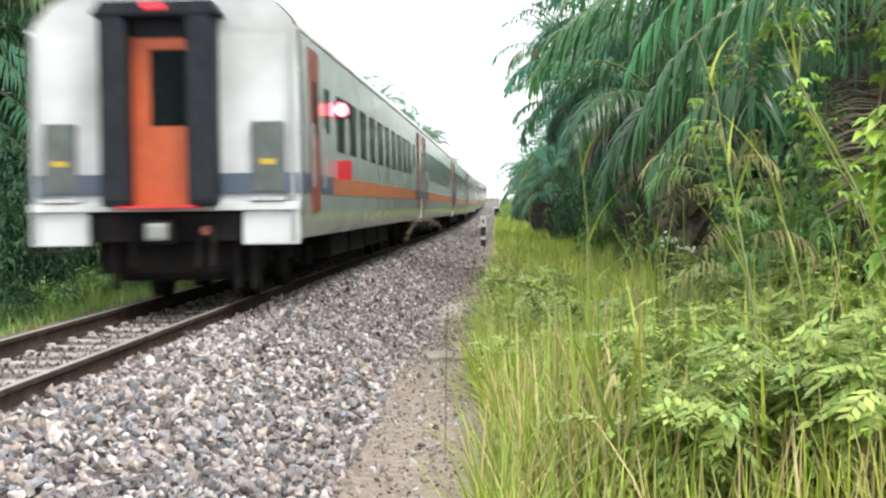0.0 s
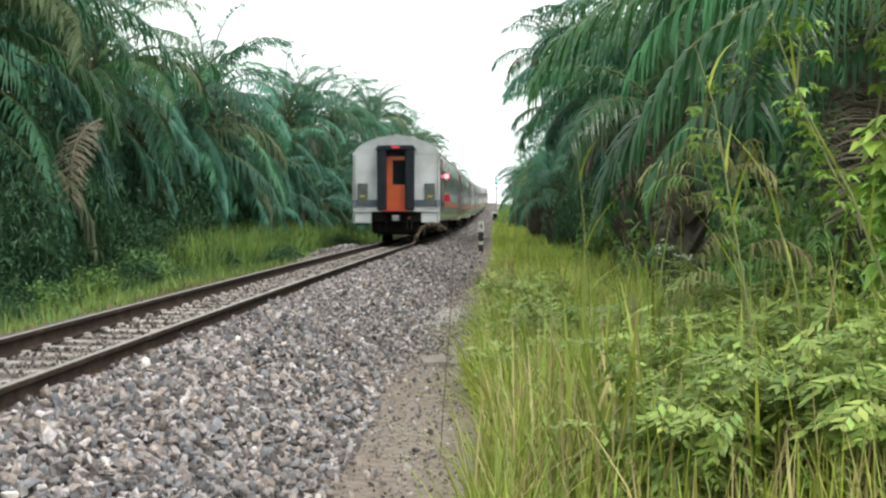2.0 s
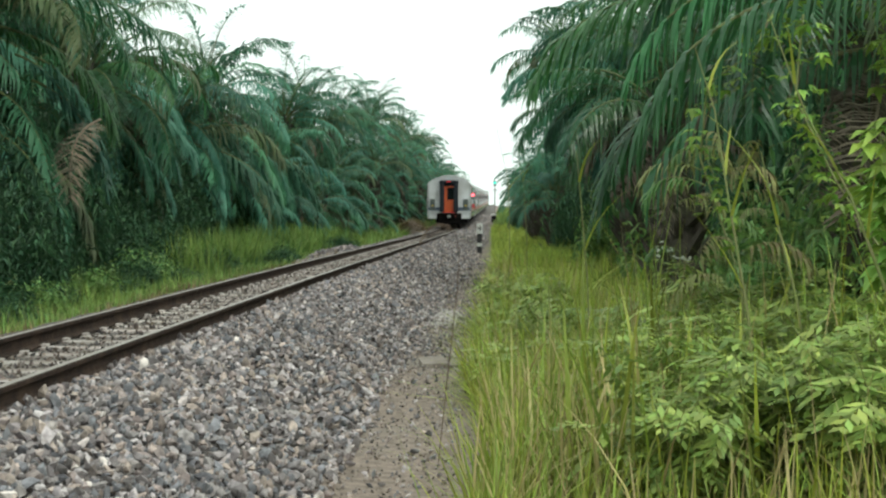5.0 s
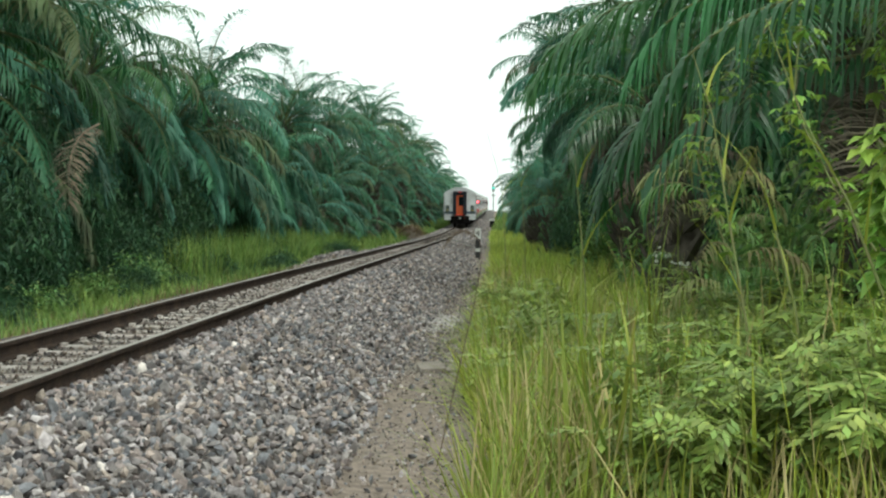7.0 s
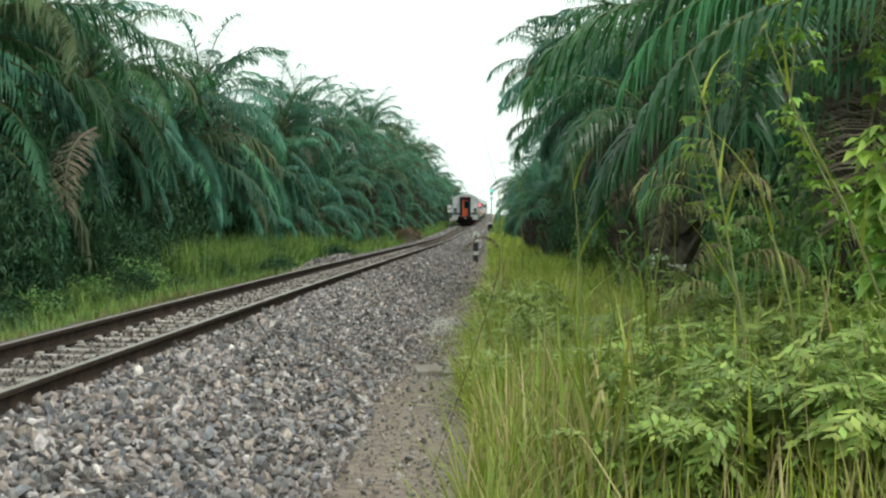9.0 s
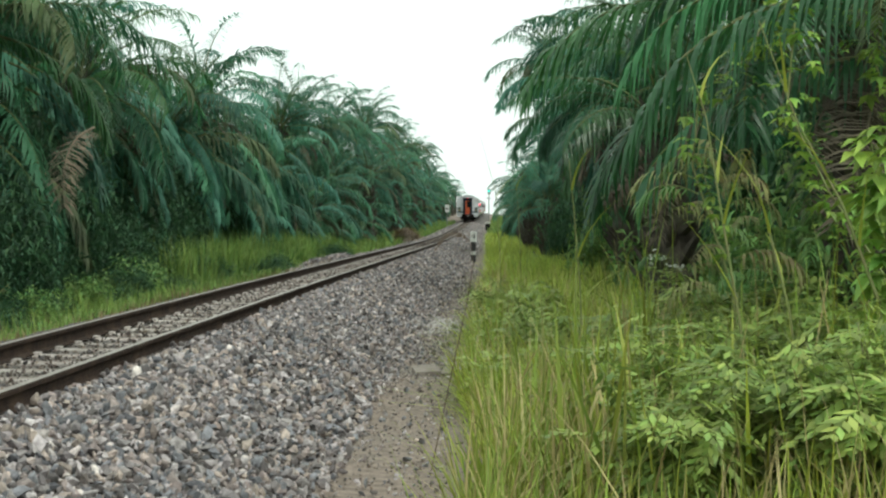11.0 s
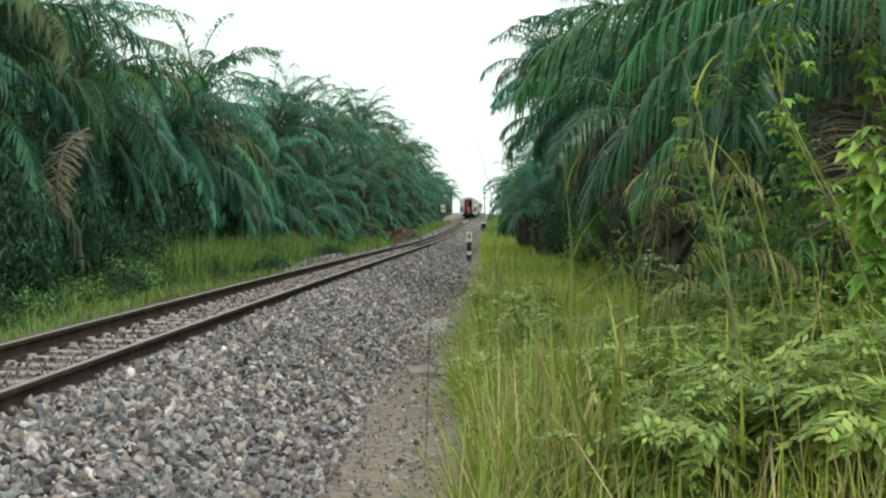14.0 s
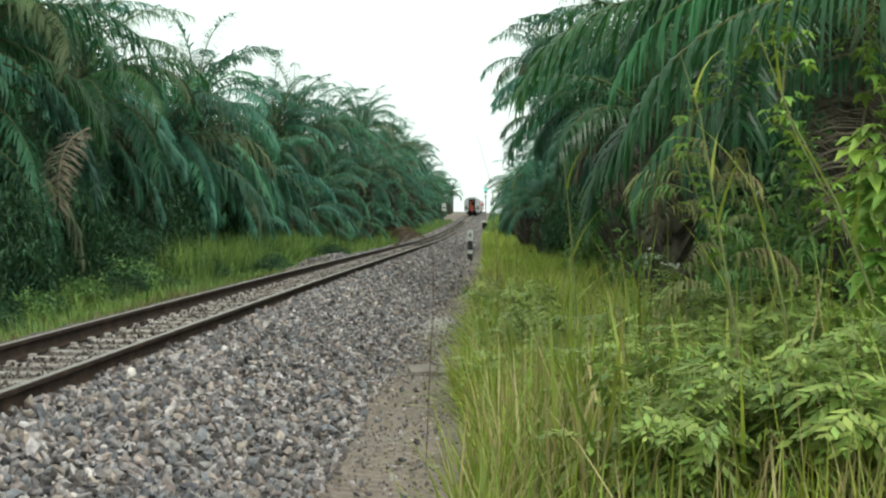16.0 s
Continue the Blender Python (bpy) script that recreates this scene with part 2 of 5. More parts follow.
PZ = np.array([-0.3, -0.2, -0.1, -0.1, -0.38, -0.52, -0.34, -0.16, -0.155, -0.188, -0.188, -0.155, -0.16, -0.28, -0.54, -0.56, -0.55, -0.6, -0.6, -0.6])


def land(x, y):
    """Height of the ground: the ballast bank, and the lower ground beside it."""
    x, y = np.asarray(x, float), np.asarray(y, float)
    return np.interp(x - tx(y), PU, PZ) + tz(y)


def wobble(x, y):
    return 0.03*np.sin(1.3*x + 0.7*y) + 0.025*np.sin(2.9*x - 1.7*y + 1) + 0.02*np.sin(0.31*y + 2.2*x)


# ---- mesh helpers ----
def mesh_from(name, verts, faces, mats, index=None, smooth=False):
    me = bpy.data.meshes.new(name)
    me.from_pydata([tuple(v) for v in verts], [], [tuple(f) for f in faces])
    for m in (mats if isinstance(mats, (list, tuple)) else [mats]):
        me.materials.append(m)
    if index is not None:
        me.polygons.foreach_set("material_index", np.asarray(index, np.int32))
    if smooth:
        me.polygons.foreach_set("use_smooth", [True]*len(me.polygons))
    me.update()
    return me


def part(name, bm, material, parent, label=""):
    """Links a bmesh as one mesh object under a thing or a part."""
    me = bpy.data.meshes.new(name)
    bm.to_mesh(me)
    bm.free()
    me.materials.append(material)
    ob = new(name, me)
    ob.parent = parent
    return tagged(ob, label) if label else ob


def part_mesh(name, me, parent, m=None, label=""):
    ob = new(name, me)
    ob.parent = parent
    if m is not None:
        ob.matrix_basis = m
    return tagged(ob, label) if label else ob


def thing(name, label, category, group="", m=None):
    e = new(name)
    e.empty_display_size = 0.2
    if m is not None:
        e.matrix_basis = m
    return tagged(e, label, category, group)


def box(bm, x0, x1, y0, y1, z0, z1, bevel=0.0):
    r = bmesh.ops.create_cube(bm, size=1.0, matrix=Matrix.Translation(((x0+x1)/2, (y0+y1)/2, (z0+z1)/2)) @ Matrix.Diagonal((x1-x0, y1-y0, z1-z0, 1)))
    if bevel:
        es = list({e for v in r["verts"] for e in v.link_edges})
        bmesh.ops.bevel(bm, geom=es, offset=bevel, segments=2, profile=0.6, affect="EDGES")
    return bm


def cyl(bm, p, q, r, r2=None, seg=12):
    p, q = Vector(p), Vector(q)
    d = q - p
    m = Matrix.Translation((p + q)/2) @ d.to_track_quat("Z", "Y").to_matrix().to_4x4()
    bmesh.ops.create_cone(bm, cap_ends=True, segments=seg, radius1=r, radius2=r if r2 is None else r2, depth=d.length, matrix=m)
    return bm


def tube(points, radii, seg=6):
    """Vertices and faces of a bent tapered tube."""
    vs, fs = [], []
    pts = [Vector(p) for p in points]
    for i, p in enumerate(pts):
        d = (pts[min(i+1, len(pts)-1)] - pts[max(i-1, 0)]).normalized()
        a = d.cross(Vector((0.3, 1, 0.2))).normalized()
        b = d.cross(a)
        for k in range(seg):
            w = 2*math.pi*k/seg
            vs.append(p + radii[i]*(math.cos(w)*a + math.sin(w)*b))
    for i in range(len(pts)-1):
        for k in range(seg):
            fs.append((i*seg+k, i*seg+(k+1) % seg, (i+1)*seg+(k+1) % seg, (i+1)*seg+k))
    return vs, fs


def blades(bx, by, bz, height, width, lean, turn, curl, rng, seg=3):
    """Many grass blades as one set of vertices and faces: tapered, bent strips."""
    n = len(bx)
    t = np.linspace(0, 1, seg+1)
    dx, dy = np.cos(turn), np.sin(turn)
    V = np.empty((n, 2*seg+1, 3))
    for i, s in enumerate(t):
        out = height*(lean*s + curl*s*s)
        up = height*s*np.sqrt(np.clip(1 - 0.45*(lean + curl*s)**2, 0.1, 1))
        cx, cy, cz = bx + dx*out, by + dy*out, bz + up
        w = width*(1 - s**1.6)*0.5
        if i < seg:
            V[:, 2*i] = np.stack([cx - dy*w, cy + dx*w, cz], 1)
            V[:, 2*i+1] = np.stack([cx + dy*w, cy - dx*w, cz], 1)
        else:
            V[:, 2*seg] = np.stack([cx, cy, cz], 1)
    faces = []
    base = (np.arange(n)*(2*seg+1))[:, None]
    q = np.concatenate([base + np.array([2*i, 2*i+1, 2*i+3, 2*i+2]) for i in range(seg-1)], 0) if seg > 1 else np.empty((0, 4), int)
    tr = base + np.array([2*seg-2, 2*seg-1, 2*seg])
    faces = q.tolist() + tr.tolist()
    return V.reshape(-1, 3), faces


# ---- ground, ballast bank, track ----
xs = np.unique(np.concatenate([np.linspace(-900, -60, 8), np.linspace(-60, -12, 13), np.linspace(-12, 8, 68), np.linspace(8, 60, 14), np.linspace(60, 900, 8)]))
ys = np.unique(np.concatenate([np.linspace(-200, -20, 6), np.linspace(-20, 40, 121), np.linspace(40, 130, 91), np.linspace(130, 520, 60), np.linspace(520, 3000, 12)]))


def sheet(name, xs, ys, height, m):
    gx, gy = np.meshgrid(xs, ys)
    V = np.stack([gx, gy, height(gx, gy)], -1).reshape(-1, 3)
    nx, ny = len(xs), len(ys)
    a = (np.arange(ny-1)[:, None]*nx + np.arange(nx-1)[None]).reshape(-1)
    F = np.stack([a, a+1, a+nx+1, a+nx], 1)
    return mesh_from(name, V, F.tolist(), m, smooth=True)


def ground_height(x, y):
    inside = (np.abs(x - tx(y)) < 2.3)
    return land(x, y) + wobble(x, y)*np.where(inside, 0.2, 1.0) - np.where(inside, 0.05, 0.0)


tagged(new("ground", sheet("ground", xs, ys, ground_height, M_soil)), "bare brown soil with trodden dirt strip beside the track", "ground", kind="structure")

us = np.array([-2.62, -2.4, -2.1, -1.8, -1.5, -1.3, -0.72, -0.62, 0, 0.62, 0.72, 1.3, 1.5, 1.75, 2.0, 2.3, 2.55, 2.72])
by = np.concatenate([np.arange(-20, 60, 0.4), np.arange(60, 520, 4.0)])
rag = 0.10*np.sin(1.9*by) + 0.08*np.sin(4.3*by + 1) + 0.05*np.sin(9.7*by)
gu = us[None, :] + np.where(np.abs(us)[None, :] > 2.2, rag[:, None]*np.sign(us)[None, :], 0)
gx = tx(by)[:, None] + gu
gy = np.repeat(by[:, None], len(us), 1)
gz = land(gx, gy) + 0.01*np.sin(7*gx + 5*gy) + np.where(np.abs(us)[None, :] > 2.6, -0.09, 0.0)
a = (np.arange(len(by)-1)[:, None]*len(us) + np.arange(len(us)-1)[None]).reshape(-1)
ballast_bank = tagged(new("ballast_bank", mesh_from("ballast_bank", np.stack([gx, gy, gz], -1).reshape(-1, 3), np.stack([a, a+1, a+len(us)+1, a+len(us)], 1).tolist(), M_bed, smooth=True)),
                      "grey crushed stone ballast bank under the railway track", "ballast", kind="structure")

track = thing("railway_track", "single railway track with rusty rails on concrete sleepers", "railway track")
RAIL = [(-0.07, -0.159), (0.07, -0.159), (0.07, -0.147), (0.016, -0.128), (0.009, -0.10), (0.009, -0.052), (0.035, -0.036), (0.036, -0.008), (0.028, 0.0), (-0.028, 0.0),
        (-0.036, -0.008), (-0.035, -0.036), (-0.009, -0.052), (-0.009, -0.10), (-0.016, -0.128), (-0.07, -0.147)]
ry = np.concatenate([np.arange(-18, 130, 1.0), np.arange(130, 519, 3.0)])
for side in (-1, 1):
    V = [(float(tx(y)) + side*0.57 + u, y, float(tz(y)) + w) for y in ry for u, w in RAIL]
    k = len(RAIL)
    F = [(i*k + j, i*k + (j+1) % k, (i+1)*k + (j+1) % k, (i+1)*k + j) for i in range(len(ry)-1) for j in range(k)]
    idx = [1 if j in (8,) else 0 for i in range(len(ry)-1) for j in range(k)]
    part_mesh("rail", mesh_from("rail", V, F, [M_rail, M_railtop], idx), track, label="rusty brown steel rail with bright worn head")


def sleeper_mesh(i):
    bm = bmesh.new()
    box(bm, -1.0, 1.0, -0.115, 0.115, -0.36, -0.163, 0.015)
    for v in bm.verts:
        if v.co.z > -0.2 and abs(v.co.x) < 0.3:
            v.co.z -= 0.02
    for s in (-1, 1):
        for e in (-1, 1):
            box(bm, s*0.57 + e*0.10 - 0.03, s*0.57 + e*0.10 + 0.03, -0.045, 0.045, -0.168, -0.135, 0.006)
    me = bpy.data.meshes.new("sleeper")
    bm.to_mesh(me)
    bm.free()
    me.materials.append(M_sleeper)
    return me


sleeper_me = sleeper_mesh(0)
rng = np.random.default_rng(5)
for i in range(300):
    y = 1.0 + 0.6*i
    part_mesh("sleeper", sleeper_me, track, pose(float(tx(y)) + rng.normal(0, 0.012), y + rng.normal(0, 0.01), float(tz(y)) + rng.normal(0, 0.004), 0, 0, rng.normal(0, 0.5)))
bm = bmesh.new()
for i in list(range(-30, 0)) + list(range(300, 520)):
    y = 1.0 + 0.6*i
    c = (float(tx(y)), float(tz(y)))
    box(bm, c[0] - 1, c[0] + 1, y - 0.115, y + 0.115, c[1] - 0.36, c[1] - 0.163)
tagged(part("far_sleepers", bm, M_sleeper, track), kind="stuff")


# ---- ballast stones ----
def rock(rng):
    bm = bmesh.new()
    bmesh.ops.create_icosphere(bm, subdivisions=1, radius=1.0)
    V = np.array([v.co for v in bm.verts])
    F = np.array([[v.index for v in f.verts] for f in bm.faces])
    bm.free()
    for _ in range(8):
        d = rng.normal(size=3)
        d /= np.linalg.norm(d)
        c = rng.uniform(0.22, 0.6)
        s = V @ d
        V = V - np.outer(np.clip(s - c, 0, None), d)
    V *= rng.uniform(0.7, 1.2, 3)*np.array([1.35, 0.95, 0.66])
    return V, F


ROCKS = [rock(np.random.default_rng(40+i)) for i in range(8)]


def rocks_mesh(name, x, y, z, size, m, rng):
    n = len(x)
    AV, AF, at = [], [], 0
    kind = rng.integers(0, len(ROCKS), n)
    for k, (V, F) in enumerate(ROCKS):
        sel = np.where(kind == k)[0]
        q = rng.normal(size=(len(sel), 4))*np.array((1, 0.75, 0.75, 1))
        q /= np.linalg.norm(q, axis=1)[:, None]
        w, i, j, l = q.T
        R = np.stack([np.stack([1-2*(j*j+l*l), 2*(i*j-l*w), 2*(i*l+j*w)], -1), np.stack([2*(i*j+l*w), 1-2*(i*i+l*l), 2*(j*l-i*w)], -1),
                      np.stack([2*(i*l-j*w), 2*(j*l+i*w), 1-2*(i*i+j*j)], -1)], 1)
        W = np.einsum("nab,vb->nva", R, V)*size[sel][:, None, None] + np.stack([x[sel], y[sel], z[sel]], -1)[:, None]
        AV.append(W.reshape(-1, 3))
        AF.append((F[None] + (np.arange(len(sel))*len(V))[:, None, None] + at).reshape(-1, 3))
        at += len(sel)*len(V)
    return mesh_from(name, np.concatenate(AV), np.concatenate(AF).tolist(), m)


def strew(name, u0, u1, y0, y1, count, smin, smax, m, seed, label, fade=0.0):
    rng = np.random.default_rng(seed)
    y = y0 + (y1-y0)*rng.random(count)**1.35
    u = rng.uniform(u0, u1, count)
    if fade:
        u = u0 + (u1-u0)*rng.random(count)**fade
    keep = ~((np.abs(np.abs(u) - 0.57) < 0.085))
    onsl = (np.abs((y - 1.0 + 0.3) % 0.6 - 0.3) < 0.10) & (np.abs(u) < 0.5)
    keep &= ~(onsl & (rng.random(count) > 0.07))
    y, u = y[keep], u[keep]
    x = tx(y) + u
    s = rng.uniform(smin, smax, len(x))*rng.choice([0.55, 0.75, 0.9, 1.05, 1.3], len(x))
    z = np.maximum(land(x, y) - 0.09*(u > 2.6), ground_height(x, y)) + s*0.3 + rng.uniform(-0.02, 0.042, len(x))
    ob = new(name, rocks_mesh(name, x, y, z, s, m, rng))
    ob.parent = ballast_bank
    return tagged(ob, label, kind="stuff")


strew("shoulder_stones", 0.66, 2.68, 6.0, 26, 17500, 0.026, 0.056, M_stone, 11, "angular grey crushed stones")
strew("far_shoulder_stones", 0.66, 2.75, 26, 75, 9500, 0.035, 0.06, M_stone, 12, "angular grey crushed stones")
strew("distant_shoulder_stones", 0.66, 2.8, 74, 190, 7500, 0.055, 0.095, M_stone, 17, "angular grey crushed stones")
strew("crib_stones", -0.6, 0.6, 7.0, 70, 19000, 0.016, 0.029, M_stone_brown, 13, "rust-dusted stones between the sleepers")
strew("far_crib_stones", -0.6, 0.6, 68, 190, 5200, 0.05, 0.08, M_stone_brown, 19, "rust-dusted stones between the sleepers")
strew("left_shoulder_stones", -2.0, -0.66, 33, 75, 3600, 0.03, 0.055, M_stone, 14, "angular grey crushed stones")
strew("left_shoulder_stones", -2.6, -0.66, 74, 190, 4200, 0.055, 0.095, M_stone, 27, "angular grey crushed stones")
strew("scattered_stones", 2.55, 3.35, 6.0, 45, 3600, 0.010, 0.034, M_stone, 15, "loose stones on the dirt strip", fade=1.6)
rng = np.random.default_rng(77)
stone_me = [mesh_from("stone", V, F.tolist(), M_stone_ob) for V, F in ROCKS]
for i in range(300):
    y = 7.0 + 3.2*rng.random()
    u = rng.uniform(0.95, 2.7)
    s = rng.uniform(0.026, 0.052)
    x = float(tx(y)) + u
    part_mesh("stone", stone_me[i % 8], ballast_bank, Matrix.LocRotScale((x, y, float(land(x, y)) + 0.02 + s*0.4), Euler(rng.uniform(0, 6.28, 3)), (s, s, s)))
strew("toe_stones", 2.6, 3.15, 15.5, 50, 2600, 0.016, 0.042, M_stone, 18, "loose stones at the foot of the bank", fade=1.3)
strew("pebbles", 2.4, 3.5, 6.0, 40, 7000, 0.005, 0.016, M_stone_brown, 16, "small pebbles trodden into the dirt")
# a low heap of tipped ballast beyond the far rail
rng = np.random.default_rng(29)
px = rng.normal(-5.05, 0.14, 1300)
py = rng.uniform(34.5, 47, 1300)
hz = 0.17*np.exp(-((px + 5.05)/0.2)**2)*np.clip(np.minimum(py - 34.5, 47 - py)/2, 0, 1)
heap = new("heaped_stones", rocks_mesh("heaped_stones", px, py, land(px, py) + hz*rng.uniform(0.3, 1.2, 1300), rng.uniform(0.03, 0.06, 1300), M_stone, rng))
heap.parent = ballast_bank
tagged(heap, "pale tipped ballast stones in a low heap", kind="stuff")
# a pale patch of grit and a broken slab on the strip
rng = np.random.default_rng(8)
px = rng.normal(-0.97, 0.17, 1500)
py = rng.normal(20.6, 0.6, 1500)
tagged(new("pale_grit", rocks_mesh("pale_grit", px, py, np.maximum(ground_height(px, py), land(px, py)) + 0.03, rng.uniform(0.012, 0.034, 1500), M_lightgrit, rng)), "pale crushed grit patch on the dirt", "gravel", kind="stuff")


def slab(x, y, w, d, turn):
    bm = bmesh.new()
    box(bm, -w/2, w/2, -d/2, d/2, -0.04, 0.035, 0.008)
    for v in bm.verts:
        v.co += 0.03*noise.noise_vector(v.co*4 + Vector((x, y, 0)))
    o = thing("concrete_slab", "broken weathered concrete slab lying in the dirt", "slab", m=pose(x, y, float(ground_height(x, y)) + 0.035, 2, -2, turn))
    part("slab_body", bm, M_slab, o)
    return o


slab(-0.76, 14.45, 0.26, 0.55, 8)
slab(-0.47, 14.6, 0.27, 0.45, -6)


# ---- oil palms ----
def frond_mesh(length, e0, e1, pairs, leaf, seed, m_leaf, m_stem, seg=3, hang=0.5, bare=0.16, bend=1.9, broad=1.0):
    """A pinnate frond that grows along +x and bends from elevation e0 to e1: a tapered rachis and two ranks of narrow drooping leaflets."""
    rng = np.random.default_rng(seed)
    n = 14
    pts, p = [Vector((0, 0, 0))], Vector((0, 0, 0))
    side = rng.normal(0, 0.25)
    for i in range(n):
        s = (i+1)/n
        e = radians(e0 + (e1-e0)*s**bend)
        w = side*s
        p = p + Vector((math.cos(e)*math.cos(w), math.cos(e)*math.sin(w), math.sin(e)))*(length/n)
        pts.append(p.copy())
    V, F = tube(pts, [0.045*(1 - 0.9*i/n)*length/4.5 for i in range(n+1)], 5 if seg > 1 else 3)
    V = [tuple(v) for v in V]
    idx = [1]*len(F)
    P = np.array(pts)
    for k in range(pairs):
        s = bare + (1-bare)*(k + 0.5)/pairs
        f = s*n
        i = min(int(f), n-1)
        c = P[i] + (P[i+1]-P[i])*(f-i)
        d = P[i+1]-P[i]
        d /= np.linalg.norm(d)
        lat = np.cross(d, (0, 0, 1.0))
        lat /= max(np.linalg.norm(lat), 1e-6)
        up = np.cross(lat, d)
        ll = leaf*(0.45 + 0.55*math.sin(math.pi*min(1, (s-bare)/(1-bare)*0.86 + 0.14)))
        for sg in (-1, 1):
            if rng.random() < 0.05:
                continue
            fw = 0.20 + 0.50*s + rng.normal(0, 0.09)
            v = sg*lat*math.cos(min(fw, 1.35)) + d*math.sin(min(fw, 1.35)) + up*(rng.choice([-0.15, 0.32, 0.10]) + rng.normal(0, 0.08))
            v /= np.linalg.norm(v)
            l1 = ll*rng.uniform(0.8, 1.12)
            dr = hang*rng.uniform(0.6, 1.4)
            wd = broad*(0.026 if seg > 3 else 0.024)*rng.uniform(0.8, 1.25)*(1.0 if seg > 2 else 1.6 if seg > 1 else 2.4)
            wv = np.cross(v, (0.15, 0.1, 1.0))
            wv /= max(np.linalg.norm(wv), 1e-6)
            b = len(V)
            for j in range(seg+1):
                q = j/seg
                pt = c + v*l1*q*(1 - 0.25*dr*q) + np.array((0, 0, -1.0))*l1*dr*q*q*0.75
                w = wd*(0.6 + 0.8*q if q < 0.4 else (1-q)*1.5)
                if j < seg:
                    V += [tuple(pt - wv*w), tuple(pt + wv*w)]
                else:
                    V.append(tuple(pt))
            for j in range(seg-1):
                F.append((b+2*j, b+2*j+1, b+2*j+3, b+2*j+2))
                idx.append(0)
            F.append((b+2*seg-2, b+2*seg-1, b+2*seg))
            idx.append(0)
    return mesh_from("frond", V, F, [m_leaf, m_stem], idx)


SHAPES = ((84, 12), (68, -18), (46, -42), (22, -62), (-6, -80))
FINE = [[frond_mesh(4.4, a, b, 62, 0.95, 100+10*i+j, M_frond, M_rachis, 4, 0.55 + 0.13*i) for j in range(2)] for i, (a, b) in enumerate(SHAPES)]
MID = [[frond_mesh(4.4, a, b, 54, 0.85, 200+10*i+j, M_frond_hazy, M_rachis, 2, 0.5 + 0.12*i) for j in range(2)] for i, (a, b) in enumerate(SHAPES)]
FAR = [[frond_mesh(4.4, a, b, 46, 0.85, 300+10*i+j, M_frond_hazy, M_rachis, 2, 0.45 + 0.1*i) for j in range(2)] for i, (a, b) in enumerate(SHAPES)]
OLIVE = [frond_mesh(4.2, 30, -68, 48, 0.85, 450+j, M_olive, M_rachis, 2, 0.8) for j in range(2)]
YOUNG = [frond_mesh(3.4, 80, 20, 40, 0.6, 400+j, M_frond_y, M_rachis, 2, 0.3) for j in range(2)]
DEAD = [frond_mesh(3.6, -8, -84, 44, 0.8, 500+j, M_dead, M_dead, 2, 0.4) for j in range(3)]


def trunk_mesh(height, seed):
    """A stout trunk, rough with the stubs of cut fronds."""
    rng = np.random.default_rng(seed)
    n = 10
    pts = [(0.05*math.sin(2*i/n), 0.04*math.cos(3*i/n), height*i/n - 0.25) for i in range(n+1)]
    V, F = tube(pts, [0.30 + 0.06*math.sin(5*i) - 0.05*i/n for i in range(n+1)], 12)
    V = [tuple(v) for v in V]
    k = 0
    z = 0.1
    while z < height:
        for _ in range(3):
            a = k*2.399 + rng.normal(0, 0.1)
            k += 1
            r0, out, up = 0.26, rng.uniform(0.14, 0.34), rng.uniform(0.18, 0.42)
            w = rng.uniform(0.07, 0.12)
            ca, sa = math.cos(a), math.sin(a)
            zz = z + rng.uniform(-0.08, 0.08)
            b = len(V)
            for rr, zq, wq in ((r0-0.05, zz-0.10, w), (r0-0.05, zz+0.08, w), (r0+out, zz+up, w*0.55), (r0+out+0.02, zz+up+0.07, w*0.5)):
                V += [(ca*rr - sa*wq, sa*rr + ca*wq, zq), (ca*rr + sa*wq, sa*rr - ca*wq, zq)]
            F += [(b, b+1, b+5, b+4), (b+2, b+6, b+7, b+3), (b, b+4, b+6, b+2), (b+1, b+3, b+7, b+5), (b+4, b+5, b+7, b+6)]
        z += 0.2
    return mesh_from("trunk", V, F, M_boot)


TRUNKS = {}


